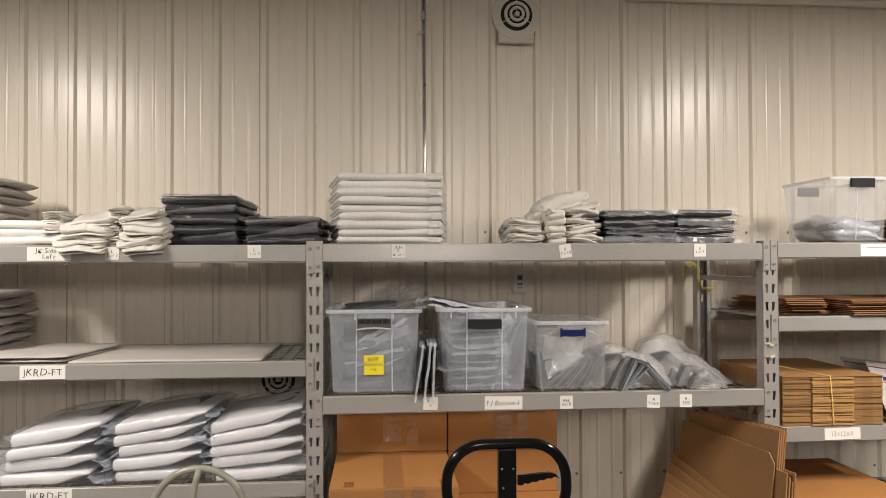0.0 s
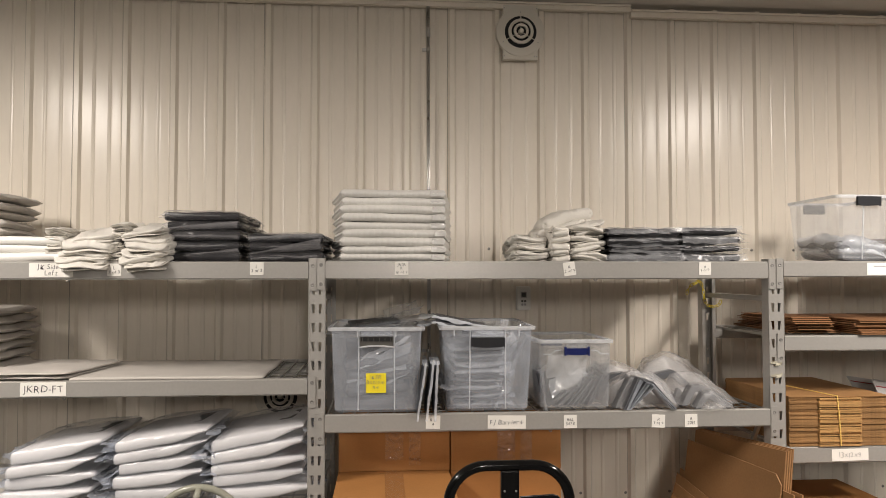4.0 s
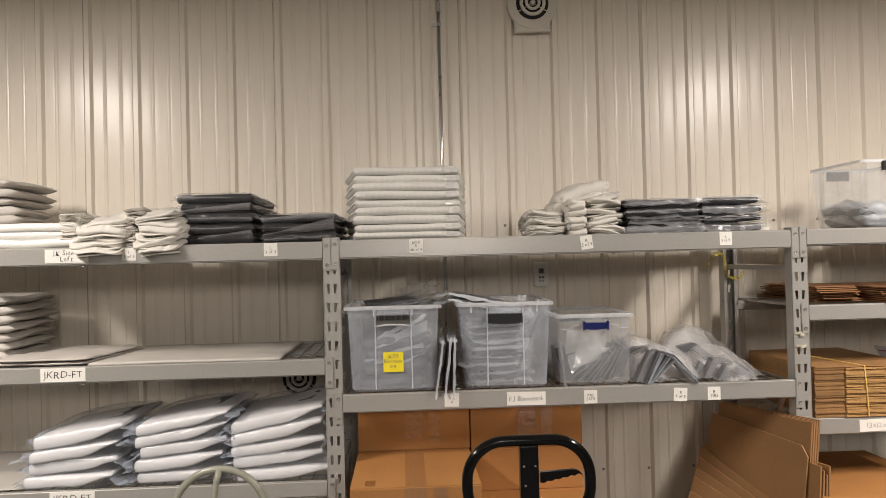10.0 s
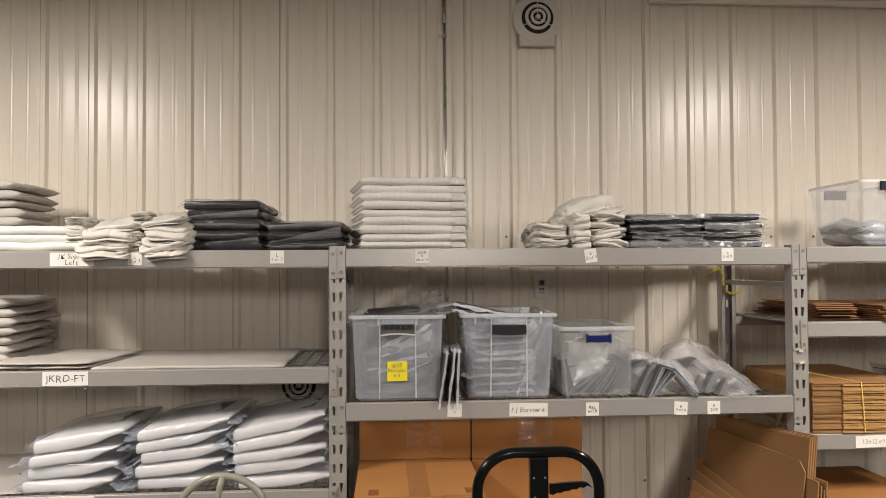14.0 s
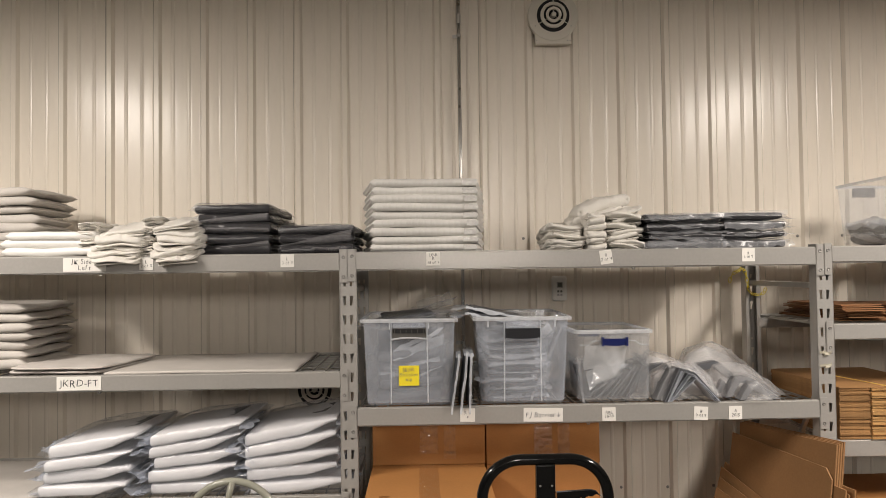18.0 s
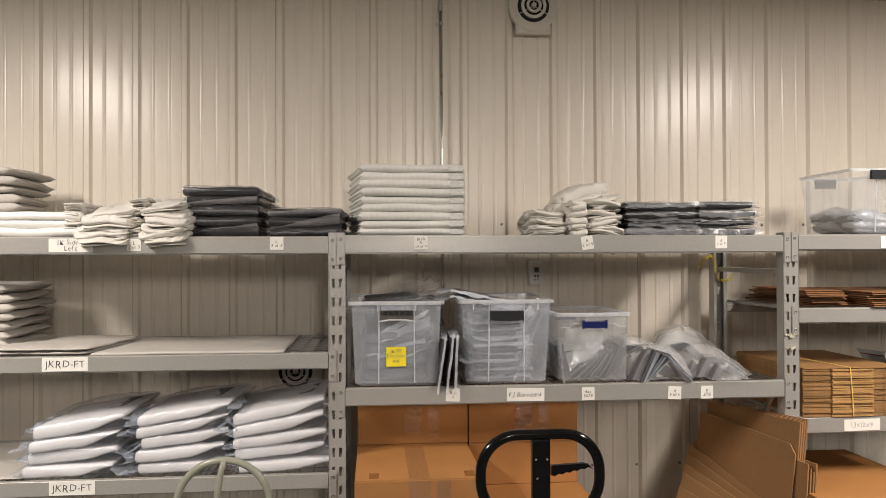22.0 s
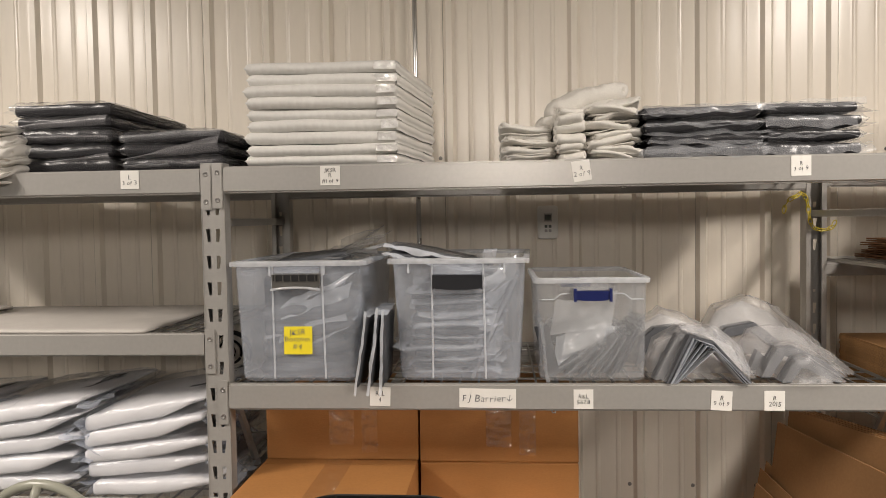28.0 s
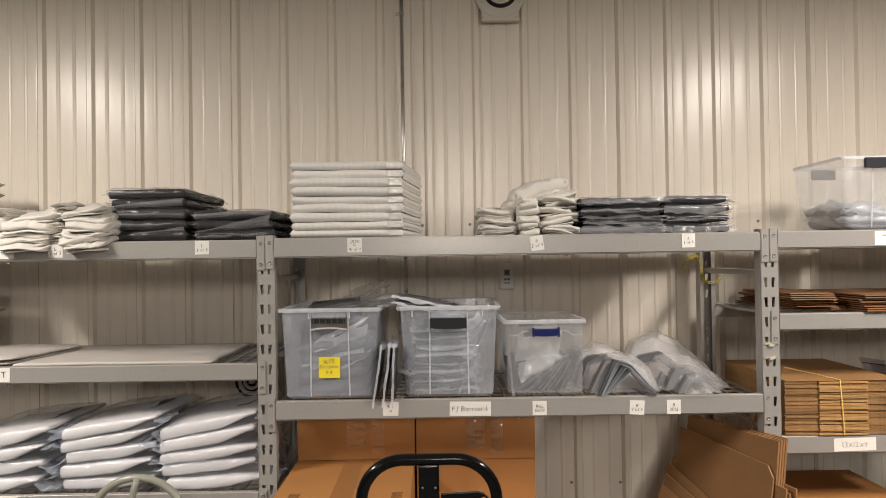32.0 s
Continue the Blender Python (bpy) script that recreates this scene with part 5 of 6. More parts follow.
def foam_bag(label, cx, y0, hull, y_start, y_full, y_end, tents, bare, seed, mat=M_FROST):
    """Bent foam strips standing as low tents under a crumpled milky bag.
    hull: the bag's own line (x, z), reached between y_start and y_full; tents: (line, ya, yb, thickness) under the film, bare: the same in front of it."""
    t = thing("bagged_foam", label, "packaged goods", (cx, y0, S_MID + 0.001), group="angled foam pieces")

    def local(line, dz=0.0):
        return [(x - cx, max(z + dz, 0.0)) for x, z in line]
    for line, ya, yb, th in tents + bare:
        part("foam_angle", angle_bm(local(line), ya, yb, 0.002, th), M_SLATE, t, "bent slate foam strip", bevel=0.002)
    hull = local(hull)
    drapes = [(local(line), ya, yb) for line, ya, yb, _ in tents]
    xl = min([hull[0][0]] + [d[0][0][0] for d in drapes]) - 0.03
    xr = max([hull[-1][0]] + [d[0][-1][0] for d in drapes]) + 0.03
    yl, yr = -0.03, y_end + 0.05
    nu, nv = int((xr - xl) / 0.0042), int((yr - yl) / 0.006)
    off = Vector((seed * 1.7, seed * 0.6, 2.0))

    def step(a, b, v):
        v = max(0.0, min(1.0, (v - a) / (b - a)))
        return v * v * (3 - 2 * v)
    hgt = np.zeros((nu + 1, nv + 1))
    for i in range(nu + 1):
        for j in range(nv + 1):
            x, y = xl + (xr - xl) * i / nu, yl + (yr - yl) * j / nv
            wob = 0.010 * noise.noise(Vector((x * 14, y * 14, seed)))
            z = height_on(hull, x + wob) * step(y_start, y_full, y + wob) * (1 - step(y_end - 0.10, y_end, y + wob))
            for line, ya, yb in drapes:
                z = max(z, (height_on(line, x) + 0.004) * step(ya - 0.020, ya - 0.004, y) * (1 - step(yb + 0.002, yb + 0.05, y)))
            hgt[i, j] = z
    for _ in range(2):
        pad = np.pad(hgt, 1, mode="edge")
        hgt = np.maximum((pad[:-2, 1:-1] + pad[2:, 1:-1] + pad[1:-1, :-2] + pad[1:-1, 2:] + 2 * pad[1:-1, 1:-1]) / 6, hgt)
    bm = bmesh.new()
    vs = {}
    for i in range(nu + 1):
        for j in range(nv + 1):
            x, y, z = xl + (xr - xl) * i / nu, yl + (yr - yl) * j / nv, float(hgt[i, j])
            q = Vector((x, y, z)) * 14 + off
            q = q + noise.noise_vector(q * 0.7) * 0.6
            fold = noise.noise(q * 0.8) * 0.006 + abs(noise.noise(q * 1.1)) * 0.009 + abs(noise.noise(q * 2.6)) * 0.004
            rise = min(1.0, z * 12)
            vs[i, j] = bm.verts.new((x + noise.noise(q * 1.3) * 0.004, y + noise.noise(q * 1.7) * 0.004, z + 0.003 + fold * rise))
    for i in range(nu):
        for j in range(nv):
            if max(hgt[i, j], hgt[i + 1, j], hgt[i, j + 1], hgt[i + 1, j + 1]) > 0.006:
                bm.faces.new((vs[i, j], vs[i + 1, j], vs[i + 1, j + 1], vs[i, j + 1]))
    bmesh.ops.delete(bm, geom=[v for v in bm.verts if not v.link_faces], context="VERTS")
    part("milky_bag", bm, mat, t, "milky crumpled plastic bag", smooth=True)
    # second ply of the bag, folded in behind the foam
    bm = bmesh.new()
    ply = {}
    for i in range(0, nu + 1, 2):
        for j in range(0, nv + 1, 2):
            x, y = xl + (xr - xl) * i / nu, yl + (yr - yl) * j / nv
            q = Vector((x, y, 0)) * 16 + off
            z = 0.90 * height_on(hull, x * 1.04) * step(y_start + 0.05, y_full + 0.06, y) * (1 - step(y_end - 0.12, y_end - 0.02, y))
            if z > 0.004:
                ply[i, j] = bm.verts.new((x, y, z + 0.004 * noise.noise(q) * min(1.0, z * 12)))
    for i, j in list(ply):
        ring = [(i, j), (i + 2, j), (i + 2, j + 2), (i, j + 2)]
        if all(k in ply for k in ring):
            bm.faces.new([ply[k] for k in ring])
    part("inner_ply", bm, M_MILKY, t, "folded inner ply of the milky bag", smooth=True)
    return t


front_bag = foam_bag("bent grey foam strips poking out of a milky bag", 1.30, 0.004,
                     [(1.165, 0.0), (1.195, 0.090), (1.258, 0.128), (1.345, 0.126), (1.412, 0.080), (1.442, 0.0)], 0.015, 0.075, 0.24,
                     [([(1.179, 0.0), (1.240, 0.118), (1.268, 0.120)], 0.030, 0.085, 0.030), ([(1.192, 0.0), (1.212, 0.062), (1.232, 0.062)], 0.092, 0.13, 0.024)], [], 5)
for k, f in enumerate((0.0, 0.16, 0.45, 0.62, 1.0)):
    bend = [(1.204 + 0.016 * f, 0.0), (1.262 + 0.052 * f, 0.124 - 0.030 * f), (1.322 + 0.004 * f, 0.108 - 0.014 * f), (1.416 - 0.016 * f, 0.002)]
    bend = [(x - 1.30, z) for x, z in bend]
    part("thin_strip", angle_bm(bend, -0.004 + 0.006 * (k % 2), 0.085, 0.0, (0.009, 0.005, 0.004, 0.008, 0.005)[k]), M_SLATE, front_bag, "thin bent slate strip", bevel=0.0008)
    part("strip_film", angle_bm([(x + 0.002, max(z - 0.001, 0.0)) for x, z in bend], -0.016 + 0.004 * (k % 3), 0.075, 0.0095, 0.0009), M_WISP, front_bag, "film between the strips")
part("bag_mouth", sheet((1.245 - 1.30, -0.010, 0.128), (0.085, 0.0, -0.020), (0.010, 0.070, 0.014), 26, 12, 0.012, 17, 30, 0.02), M_WISP_CLEAR, front_bag, "clear open mouth of the bag", smooth=True)
part("bag_mouth", sheet((1.325 - 1.30, -0.008, 0.104), (0.088, 0.004, -0.092), (0.016, 0.055, 0.020), 26, 12, 0.010, 18, 30, 0.02), M_WISP_CLEAR, front_bag, "clear open mouth of the bag", smooth=True)
foam_bag("milky bag of angled foam behind the poking strips", 1.28, 0.004, [(1.160, 0.0), (1.188, 0.105), (1.255, 0.152), (1.345, 0.118), (1.405, 0.05), (1.435, 0.0)], 0.21, 0.27, 0.45,
         [], [([(1.165, 0.0), (1.186, 0.078), (1.222, 0.108), (1.290, 0.116), (1.350, 0.05)], 0.235, 0.285, 0.028)], 7)
foam_bag("larger milky bag of angled foam, sloping down", 1.54, 0.004, [(1.412, 0.0), (1.430, 0.072), (1.452, 0.112), (1.540, 0.122), (1.602, 0.098), (1.668, 0.052), (1.722, 0.0)], 0.035, 0.165, 0.25,
         [([(1.487, 0.0), (1.522, 0.060), (1.558, 0.062), (1.640, 0.004)], 0.0, 0.045, 0.026), ([(1.456, 0.0), (1.498, 0.080), (1.550, 0.082), (1.618, 0.048), (1.672, 0.0)], 0.060, 0.11, 0.028), ([(1.440, 0.0), (1.466, 0.066), (1.484, 0.048)], 0.112, 0.14, 0.024)], [], 6)
foam_bag("tall milky bag with a grey foam arch at its mouth", 1.53, 0.004, [(1.368, 0.0), (1.396, 0.095), (1.423, 0.148), (1.509, 0.186), (1.590, 0.148), (1.640, 0.10), (1.70, 0.05), (1.74, 0.0)], 0.255, 0.31, 0.50,
         [], [([(1.388, 0.0), (1.406, 0.080), (1.432, 0.104), (1.512, 0.118), (1.585, 0.062)], 0.265, 0.32, 0.028)], 8)


# ---- cartons ----
def carton(label, x0, x1, y0, y1, z0, z1, tape=True, grp="brown cartons", corners=False, mat=M_CARD):
    t = thing("cardboard_box", label, "box", ((x0 + x1) / 2, (y0 + y1) / 2, z0), group=grp)
    w, d, h = x1 - x0, y1 - y0, z1 - z0
    part("body", block(-w / 2, w / 2, -d / 2, d / 2, 0.0, h - 0.0035), mat, t, bevel=0.003)
    for s in (-1, 1):
        a, b = (-d / 2 + 0.002, -0.001) if s < 0 else (0.001, d / 2 - 0.002)
        part("flap", block(-w / 2 + 0.001, w / 2 - 0.001, a, b, h - 0.0034, h), mat, t)
    if tape:
        for k, (x, wide, z0t, z1t) in enumerate(((-0.036, 0.072, h * 0.25, h - 0.001), (0.058, 0.046, h * 0.12, h - 0.006))):
            part("tape", sheet((x, -d / 2 - 0.0022, z0t), (wide, 0, 0), (0, 0, z1t - z0t), 22, 34, 0.0030, k + int(x0 * 50), 55), M_TAPE, t, "crinkled clear packing tape", smooth=True)
        part("tape", sheet((-0.036, -d / 2, h + 0.0022), (0.072, 0, 0), (0, d, 0), 20, 60, 0.0026, 7 + int(x0 * 50), 45), M_TAPE, t, "crinkled clear packing tape", smooth=True)
    if corners:
        for u in (-0.39, 0.36):
            part("tape_patch", block(u * w, u * w + 0.035, -d / 2 + 0.02, -d / 2 + 0.085, h + 0.0004, h + 0.001), M_OLDTAPE, t, "small square of old tape")
    return t


carton("upper brown carton sealed with clear tape", 0.107, 0.548, 0.178, 0.60, 1.000, 1.170)
carton("upper brown carton beside the wall, taped", 0.553, 1.000, 0.178, 0.60, 0.996, 1.166)
carton("large brown carton with taped top jutting forward", 0.106, 0.545, -0.305, 0.58, 0.60, 0.999, corners=True)
carton("brown carton under the upper carton", 0.553, 1.000, 0.180, 0.60, 0.826, 0.995, tape=False)
carton("wide low brown carton with bare top", 0.553, 1.004, -0.310, 0.60, 0.42, 0.825, tape=True)
carton("large brown carton at the bottom of the stack", 0.106, 0.545, -0.305, 0.58, 0.150, 0.599, tape=False)
carton("brown carton at the bottom of the stack", 0.553, 1.004, -0.310, 0.60, 0.150, 0.419, tape=False)
pal = thing("pallet", "wooden pallet under the cartons", "pallet", (0.555, 0.145, 0))
M_WOOD = material("pallet_wood", (0.36, 0.26, 0.16), 0.8, vary=0.15, scale=6, stretch=(1, 8, 8), fine=0.1, fine_scale=60)
for k in range(6):
    part("board", block(-0.47, 0.47, -0.46 + 0.17 * k, -0.36 + 0.17 * k, 0.128, 0.149), M_WOOD, pal)
for x in (-0.42, 0.0, 0.42):
    part("bearer", block(x - 0.04, x + 0.04, -0.46, 0.49, 0.022, 0.127), M_WOOD, pal)
for y in (-0.46, -0.05, 0.39):
    part("board", block(-0.47, 0.47, y, y + 0.10, 0.0, 0.021), M_WOOD, pal)


# bundle of flattened cartons, strapped
def carton_bundle():
    t = thing("carton_bundle", "strapped bundle of flattened brown cartons", "cardboard", (1.868, 0.0, B_R))
    n, th = 25, 0.0076
    rnd = random.Random(4)
    w, d = 0.418, 0.55
    base = {}

    def piece(key, x0, x1, yo):
        bm = bmesh.new()
        full = 0.76 if key == "c" else 0.93
        box(bm, x0, x1, yo, d + yo, 0.0, th * 0.36)
        box(bm, x0 + 0.0006, x1 - 0.0006, yo + 0.0025, d + yo - 0.003, th * 0.36, th * 0.46)
        box(bm, x0, x1, yo, d + yo, th * 0.46, th * full)
        return bm
    for k in range(n):
        for key, x0, x1, yo in (("l", 0.0, 0.118, 0.004), ("c", 0.119, 0.292, -0.004), ("r", 0.293, w, 0.003)):
            dy = rnd.uniform(-0.004, 0.004)
            dz = k * th + 0.001 + (0.0015 * math.sin(k * 1.3) if key == "c" else 0)
            m = pose(rnd.uniform(-0.0012, 0.0012), dy, dz)
            if key not in base:
                ob = part("flattened_carton", piece(key, x0, x1, yo), M_CARD_EDGE if key != "c" else M_CARD_PALE, t)
                base[key] = ob.data
                ob.matrix_basis = m
            else:
                shared("flattened_carton", base[key], t, m)
    top = n * th + 0.002
    part("top_sheet", block(0.0, w, 0.0, d, top, top + 0.003), M_BUNDLE, t)
    bm = bmesh.new()
    x = 0.188
    for a, b in (((x - 0.05, 0.30), (x + 0.004, -0.008)),):
        tube(bm, [(a[0], a[1], top + 0.005), (b[0], b[1], top + 0.004), (b[0] + 0.006, b[1] - 0.002, top * 0.5), (b[0] + 0.012, b[1], 0.002)], 0.0028, 6)
    part("strap", bm, M_BAND, t, "yellow plastic strap")
    return t


carton_bundle()


def flat_carton_pile(label, x0, x1, y0, y1, z0, n, th, seed, jig=0.02, grp="flattened cartons", mat=M_CARD):
    t = thing("flattened_carton_pile", label, "cardboard", (0, 0, 0), group=grp)
    rnd = random.Random(seed)
    for k in range(n):
        a, b, c, d = (rnd.uniform(-jig, jig) for _ in range(4))
        bm = bmesh.new()
        z = z0 + k * th
        box(bm, x0 + a, x1 + b, y0 + c, y1 + d, z + 0.0004, z + th * 0.30)
        box(bm, x0 + a, x1 + b, y0 + c + rnd.uniform(0.0, 0.018), y1 + d, z + th * 0.50, z + th * 0.80)
        part("flattened_carton", bm, mat, t)
    return t


# these three piles take the cardboard colour with shade in it
flat_carton_pile("low pile of flattened brown cartons on shelf", 1.925, 2.13, 0.08, 0.57, C_R + 0.002, 5, 0.0130, 5, 0.035, mat=M_CARD_SHADED)
flat_carton_pile("pile of large flattened cartons hanging over the beam", 2.150, 2.80, -0.012, 0.48, C_R + 0.002, 4, 0.0155, 6, 0.018, mat=M_CARD_SHADED)
# only the left end is seen; the rest is added to shade the shelf below
flat_carton_pile("pile of flattened brown cartons at the end of the top shelf", 2.462, 3.10, 0.05, 0.60, T_R + 0.002, 8, 0.0130, 8, 0.022, mat=M_CARD_SHADED)
flat_carton_pile("deep pile of large flattened cartons on the low shelf", 1.80, 2.33, -0.30, 0.45, D_R + 0.002, 16, 0.0098, 7, 0.008)


def card_sheet(t, far, near, drop, lean, thick, notch=0.0):
    """A stiff board standing along the line far-near, its lower edge drop metres below and lean metres to the side."""
    f, n = Vector(far), Vector(near)
    d = (n - f)
    down = Vector((-lean, 0, -drop))
    nrm = d.cross(down).normalized() * thick
    pts = [f, f + d * (1 - notch), n + down * 0.035 if notch else n, n + down, f + down]
    bm = bmesh.new()
    a = [bm.verts.new(p) for p in pts]
    b = [bm.verts.new(p + nrm) for p in pts]
    bm.faces.new(a)
    bm.faces.new(b[::-1])
    for k in range(5):
        bm.faces.new((a[k], b[k], b[(k + 1) % 5], a[(k + 1) % 5]))
    return part("board", bm, M_BOARD, t)


def leaning_boards(label, rows):
    t = thing("cardboard_sheets", label, "cardboard", (0, 0, 0), group="leaning cardboard")
    for r in rows:
        card_sheet(t, *r)
    return t


leaning_boards("tall flattened brown cartons leaning on the rack", [
    ((1.640 + 0.008 * k, 0.36, 1.105 + 0.002 * k), (1.798 + 0.009 * k, -0.095, 1.112 + 0.003 * k), 1.10, 0.10, 0.0075) for k in range(4)])
leaning_boards("large brown cardboard sheet with a clipped corner", [
    ((1.610, 0.37, 1.062), (1.778, -0.10, 1.022), 1.01, 0.12, 0.007, 0.06)])
leaning_boards("stack of narrow brown cardboard sheets on edge", [
    ((1.700 + 0.010 * k, 0.30, 0.98 - 0.01 * (k % 2)), (1.795 + 0.011 * k, -0.15, 0.965 - 0.016 * (k % 3)), 0.95, 0.06, 0.006) for k in range(4)])
leaning_boards("small brown cardboard sheets fanned against the rest", [
    ((1.612, 0.40, 0.955), (1.775, -0.09, 0.775), 0.75, 0.10, 0.005),
    ((1.590, 0.41, 0.930), (1.758, -0.085, 0.752), 0.73, 0.11, 0.005),
    ((1.566, 0.39, 0.915), (1.742, -0.10, 0.748), 0.73, 0.13, 0.004),
    ((1.545, 0.36, 0.880), (1.722, -0.115, 0.730), 0.71, 0.15, 0.005),
    ((1.520, 0.33, 0.845), (1.705, -0.14, 0.716), 0.70, 0.17, 0.004),
    ((1.498, 0.30, 0.815), (1.690, -0.16, 0.700), 0.69, 0.18, 0.005),
    ((1.468, 0.27, 0.765), (1.668, -0.19, 0.676), 0.66, 0.19, 0.005)])



# printed mailers
def mailer(x, y, z, turn, lean, w=0.30, h=0.24):
    t = thing("mailing_envelope", "white printed card mailer with red stripe", "mailer", (x, y, z), rz=turn, rx=lean, ry=9, group="card mailers")
    part("card", block(0, w, -0.0015, 0.0015, 0, h), M_MAILER, t)
    for zz in (0.02, h - 0.03, h * 0.58):
        part("stripe", block(0.004, w - 0.004, -0.0024, -0.0016, zz, zz + 0.005), M_RED, t, "red printed stripe")
    part("emblem", block(0.05, 0.085, -0.0024, -0.0016, 0.032, 0.052), M_BLUE, t, "blue printed emblem")
    part("emblem", block(0.05, 0.085, -0.0024, -0.0016, h * 0.62, h * 0.62 + 0.02), M_BLUE, t, "blue printed emblem")
    for k in range(5):
        part("print_line", block(0.02, 0.13 - 0.01 * (k % 3), -0.0024, -0.0016, 0.07 + 0.012 * k, 0.073 + 0.012 * k), M_FAINT, t)
    return t


mailer(2.318, 0.03, B_R + 0.046, 4, -40)
mailer(2.36, 0.06, B_R + 0.052, 8, -42)
mailer(2.335, 0.18, B_R + 0.056, 12, -44)
flat_carton_pile("folded brown mailers under the white ones", 2.40, 2.72, 0.02, 0.30, B_R + 0.002, 4, 0.007, 9, 0.015)


# ---- handles in front of the racks ----
def rounded_loop(w, h, r_top, r_bot, seg=10):
    pts = []
    for cx, cz, r, a0 in ((w / 2 - r_top, h - r_top, r_top, 0), (-w / 2 + r_top, h - r_top, r_top, 90), (-w / 2 + r_bot, r_bot, r_bot, 180), (w / 2 - r_bot, r_bot, r_bot, 270)):
        for s in range(seg + 1):
            a = radians(a0 + 90 * s / seg)
            pts.append((cx + r * math.cos(a), 0, cz + r * math.sin(a)))
    return pts


jack = thing("pallet_jack", "glossy black pallet jack with loop handle", "pallet jack", (0.612, -0.88, 0))
bm = bmesh.new()
pts = rounded_loop(0.320, 0.228, 0.098, 0.110)
tube(bm, [(x, y, z + 1.050) for x, y, z in pts], 0.0142, 14, closed=True)
part("loop_handle", bm, M_JACK, jack, smooth=True)
part("stem", block(-0.0245, 0.0245, -0.014, 0.014, 0.30, 1.268), M_JACK, jack, bevel=0.005)
bm = bmesh.new()
low = [(0.028 + 0.010 * k, 1.170 + 0.0020 * k - 0.004 * (k % 2)) for k in range(11)]
top = [(0.142, 1.183), (0.130, 1.196), (0.115, 1.200), (0.028, 1.196)]
ring_a = [bm.verts.new((x, -0.006, z)) for x, z in low + top]
ring_b = [bm.verts.new((x, 0.006, z)) for x, z in low + top]
bm.faces.new(ring_a)
bm.faces.new(ring_b[::-1])
for k in range(len(ring_a)):
    bm.faces.new((ring_a[k - 1], ring_b[k - 1], ring_b[k], ring_a[k]))
part("trigger", bm, M_JACK, jack, "black ribbed trigger lever")
for sx, sz in ((-0.015, 1.215), (0.015, 1.215), (-0.012, 1.165)):
    bm = bmesh.new()
    bmesh.ops.create_uvsphere(bm, u_segments=10, v_segments=6, radius=0.0030, matrix=Matrix.Translation((sx, -0.0145, sz)) @ Matrix.Diagonal((1, 0.5, 1, 1)))
    part("rivet", bm, M_RIVET, jack)
part("pump_body", block(-0.08, 0.08, -0.07, 0.09, 0.10, 0.30), M_JACK, jack, bevel=0.01)
for s in (-1, 1):
    part("fork", block(s * 0.19 - 0.075, s * 0.19 + 0.075, 0.10, 0.42, 0.055, 0.105), M_JACK, jack, bevel=0.008)
part("cross_head", block(-0.265, 0.265, 0.07, 0.12, 0.055, 0.30), M_JACK, jack, bevel=0.01)
bm = bmesh.new()
bmesh.ops.create_cone(bm, cap_ends=True, segments=24, radius1=0.09, radius2=0.09, depth=0.09, matrix=Matrix.Translation((0, 0, 0.091)) @ Matrix.Rotation(math.pi / 2, 4, "Y"))
part("steer_wheel", bm, M_CHARCOAL, jack)

truck = thing("hand_truck", "sage grey hand truck with rounded tube handle", "hand truck", (-0.345, -0.195, 0))
bm = bmesh.new()
pts = [(-0.158, 0, 0.10)] + [(-0.158 * math.cos(radians(a)), 0, 0.895 + 0.158 * math.sin(radians(a))) for a in range(0, 181, 12)] + [(0.158, 0, 0.10)]
tube(bm, pts, 0.0125, 12)
part("hoop", bm, M_HOOP, truck, smooth=True)
bm = bmesh.new()
tube(bm, [(0.004, -0.012, 1.052), (-0.004, -0.020, 1.02), (-0.022, -0.022, 0.90), (-0.03, -0.022, 0.12)], 0.0105, 10)
part("centre_tube", bm, M_HOOP, truck, smooth=True)
for z in (0.30, 0.62):
    part("cross_bar", block(-0.150, 0.150, -0.006, 0.006, z - 0.012, z + 0.012), M_HOOP, truck, bevel=0.003)
part("toe_plate", block(-0.19, 0.19, -0.20, 0.0, 0.012, 0.02), M_HOOP, truck)
for s in (-1, 1):
    bm = bmesh.new()
    bmesh.ops.create_cone(bm, cap_ends=True, segments=24, radius1=0.10, radius2=0.10, depth=0.045, matrix=Matrix.Translation((s * 0.205, 0.05, 0.10)) @ Matrix.Rotation(math.pi / 2, 4, "Y"))
    part("wheel", bm, M_CHARCOAL, truck, bevel=0.008)


# ---- yellow chain on the rear upright ----
chain = thing("plastic_chain", "yellow plastic chain looped round rear upright", "chain", (0, 0, 0))
cy = RACK_D - 0.02
path = [(1.728, cy + 0.05, 1.690), (1.728, cy + 0.04, 1.709), (1.732, cy + 0.02, 1.727), (1.740, cy, 1.738), (1.752, cy, 1.742), (1.762, cy, 1.752), (1.775, cy, 1.745), (1.783, cy, 1.728), (1.787, cy, 1.708), (1.789, cy, 1.688), (1.792, cy, 1.668), (1.797, cy, 1.650),
        (1.806, cy, 1.638), (1.820, cy, 1.632), (1.836, cy, 1.631), (1.852, cy, 1.633), (1.866, cy, 1.642), (1.872, cy, 1.658)]
for k, (a, b) in enumerate(zip(path, path[1:])):
    va, vb = Vector(a), Vector(b)
    d = (vb - va).normalized()
    s = d.orthogonal().normalized() if k % 2 else d.cross(d.orthogonal()).normalized()
    c, L = (va + vb) / 2, (vb - va).length / 2 + 0.0045
    bm = bmesh.new()
    tube(bm, [c + d * (L * math.cos(q * math.tau / 12)) + s * (0.0062 * math.sin(q * math.tau / 12)) for q in range(12)], 0.0017, 6, closed=True)
    part("link", bm, M_CHAIN, chain)

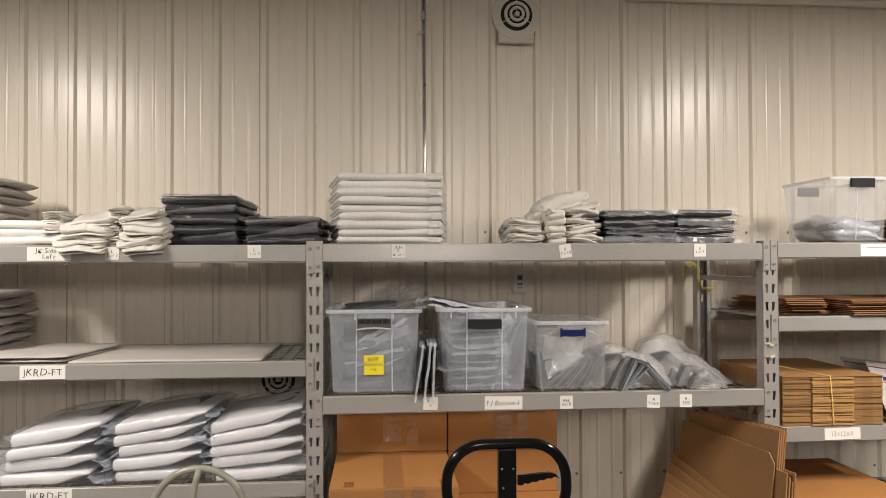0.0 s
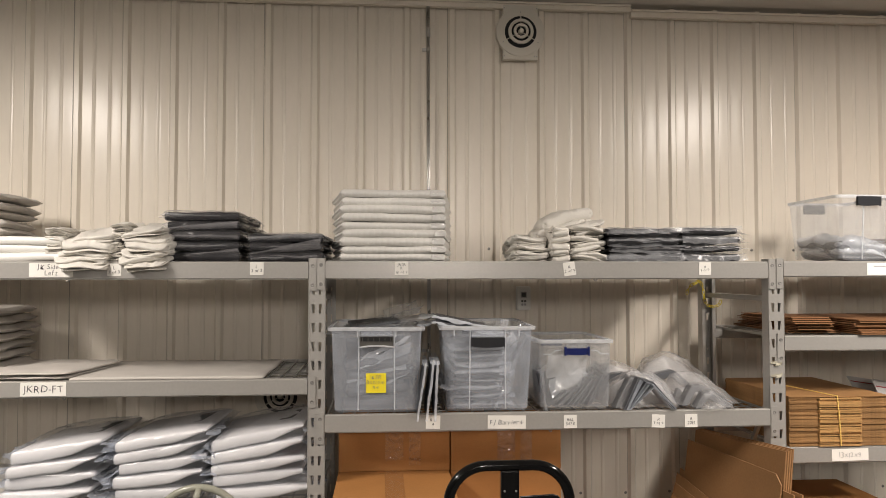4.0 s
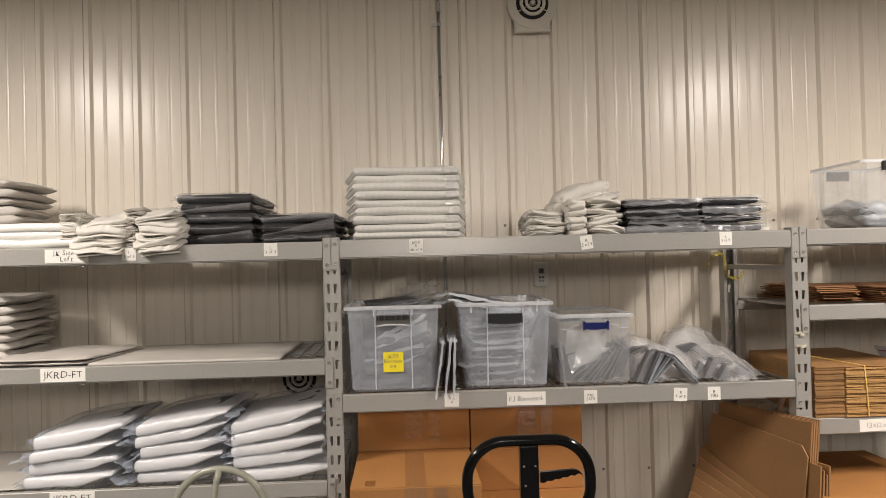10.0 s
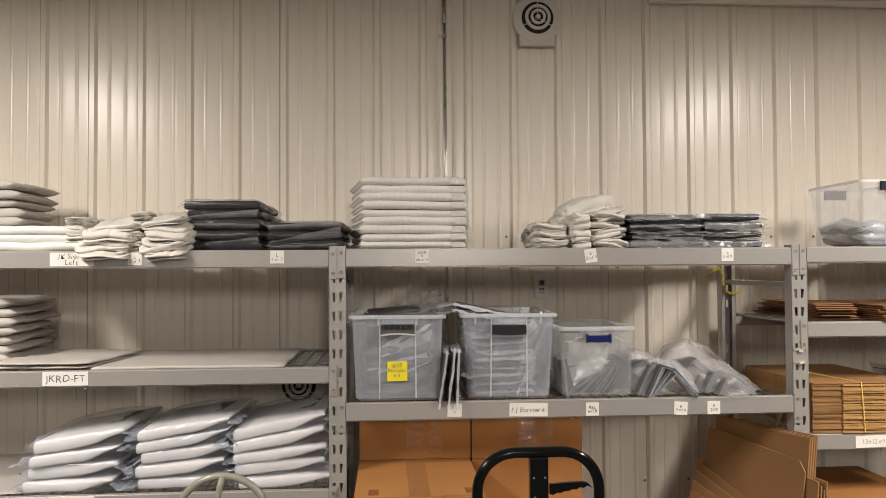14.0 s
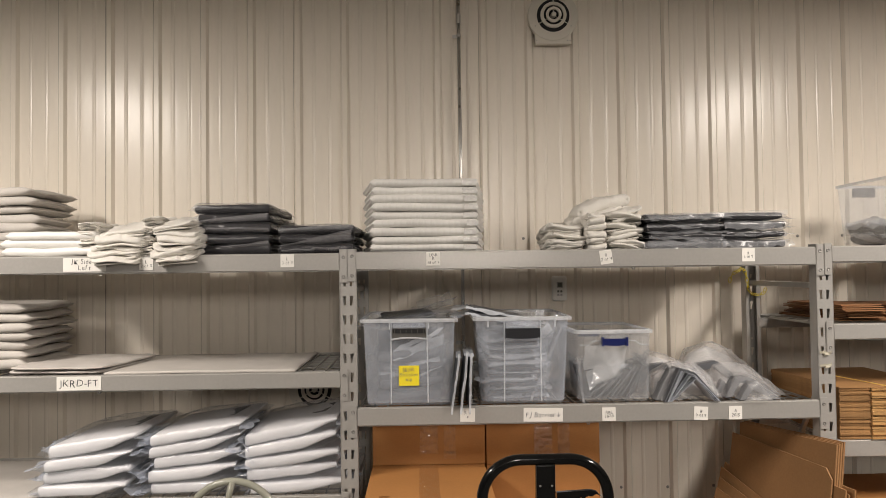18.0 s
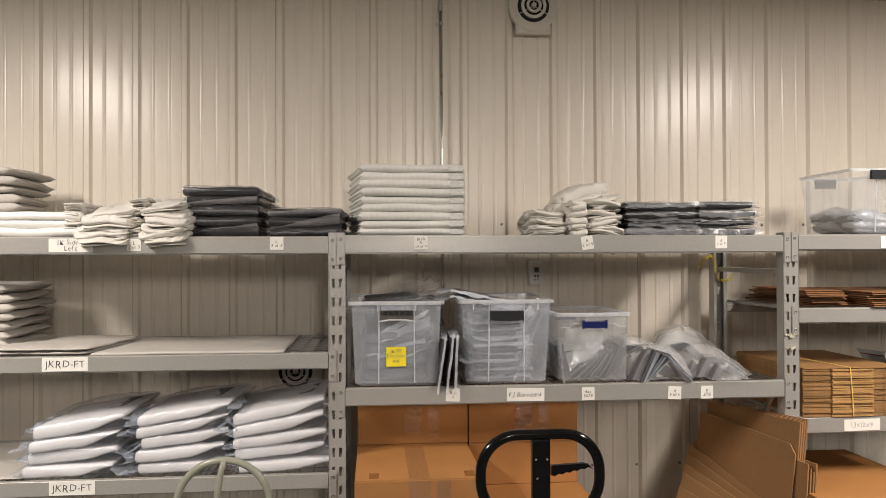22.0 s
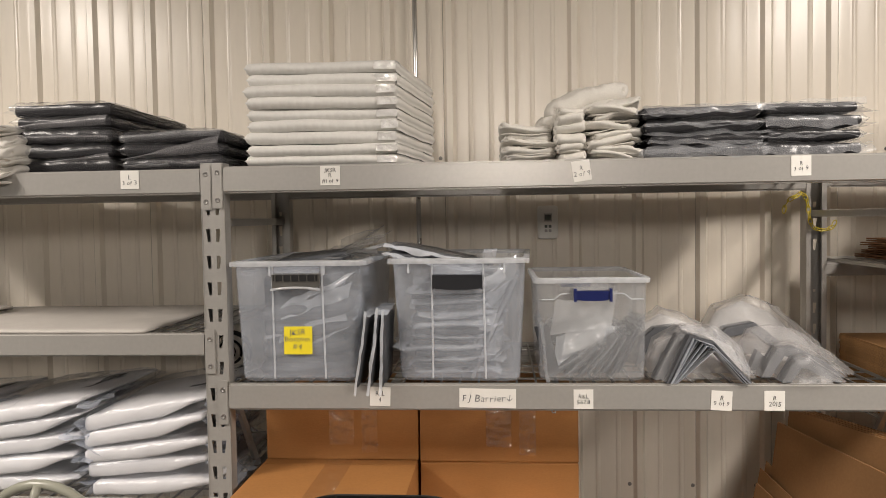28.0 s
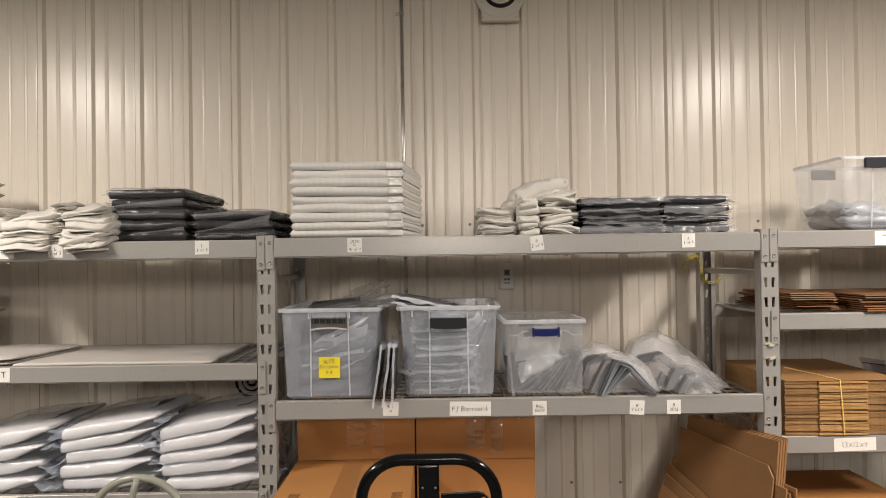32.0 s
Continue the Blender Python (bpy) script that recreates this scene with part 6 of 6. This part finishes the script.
# torn masking tape round the upright
for z, turn in ((1.432, 5), (1.386, -4)):
    t = thing("tape_scrap", "torn cream masking tape wrapped round the upright", "tape", (POST_X[2] + POST_W / 2, 0, z), ry=turn, group="tape scraps")
    part("wrap", sheet((-0.026, 0.0005, -0.004), (0.046, 0, 0.003), (0.0, -0.001, 0.009), 22, 5, 0.0022, int(z * 100), 40, 0.006), M_MASK, t, smooth=True)
    part("torn_end", sheet((-0.010, -0.004, -0.010), (0.020, -0.004, 0.004), (0.004, -0.002, 0.012), 12, 6, 0.006, int(z * 100) + 3, 45, 0.008), M_MASK, t, "loose torn end", smooth=True)

# ---- labels ----
paper_label("JK Side R\nLeft", -0.925, 1.796, 0.155, 0.050, 0.024, 0, label="white paper label, partly covered by cloth")
paper_label("L\n2 of 3", -0.702, 1.797, 0.050, 0.046, 0.016)
paper_label("L\n3 of 3", -0.188, 1.802, 0.050, 0.048, 0.016)
paper_label("JKSR\nR\n#1 of 9", 0.350, 1.803, 0.052, 0.050, 0.0145)
paper_label("R\n2 of 9", 0.995, 1.802, 0.046, 0.052, 0.0165, -8, label="white paper label stuck on at a slant")
paper_label("R\n3 of 9", 1.533, 1.804, 0.048, 0.050, 0.014)
paper_label("", 2.265, 1.803, 0.135, 0.048, 0.03, bars=1, label="white paper label with faint writing")
paper_label("JKRD-FT", -0.945, 1.364, 0.160, 0.050, 0.035)
paper_label("JKRD-FT", -0.92, 0.915, 0.160, 0.050, 0.035)
paper_label("R L\n4", 0.470, 1.225, 0.054, 0.050, 0.017, 2)
paper_label("FJ Barrier\u2193", 0.750, 1.221, 0.146, 0.050, 0.025, 1, pen=True)
paper_label("R&L\n5678", 0.995, 1.219, 0.050, 0.050, 0.0155)
paper_label("R\n9 of 9", 1.340, 1.216, 0.052, 0.050, 0.015, 3)
paper_label("R\n2015", 1.470, 1.216, 0.050, 0.050, 0.0165)
paper_label("13x12x9", 2.112, 1.073, 0.150, 0.046, 0.028, -1, faint=True)
paper_label("FJRD Boxes", 2.395, 1.497, 0.160, 0.046, 0.021, pen=True, bars=1, label="white paper label, one handwritten line over faint writing")
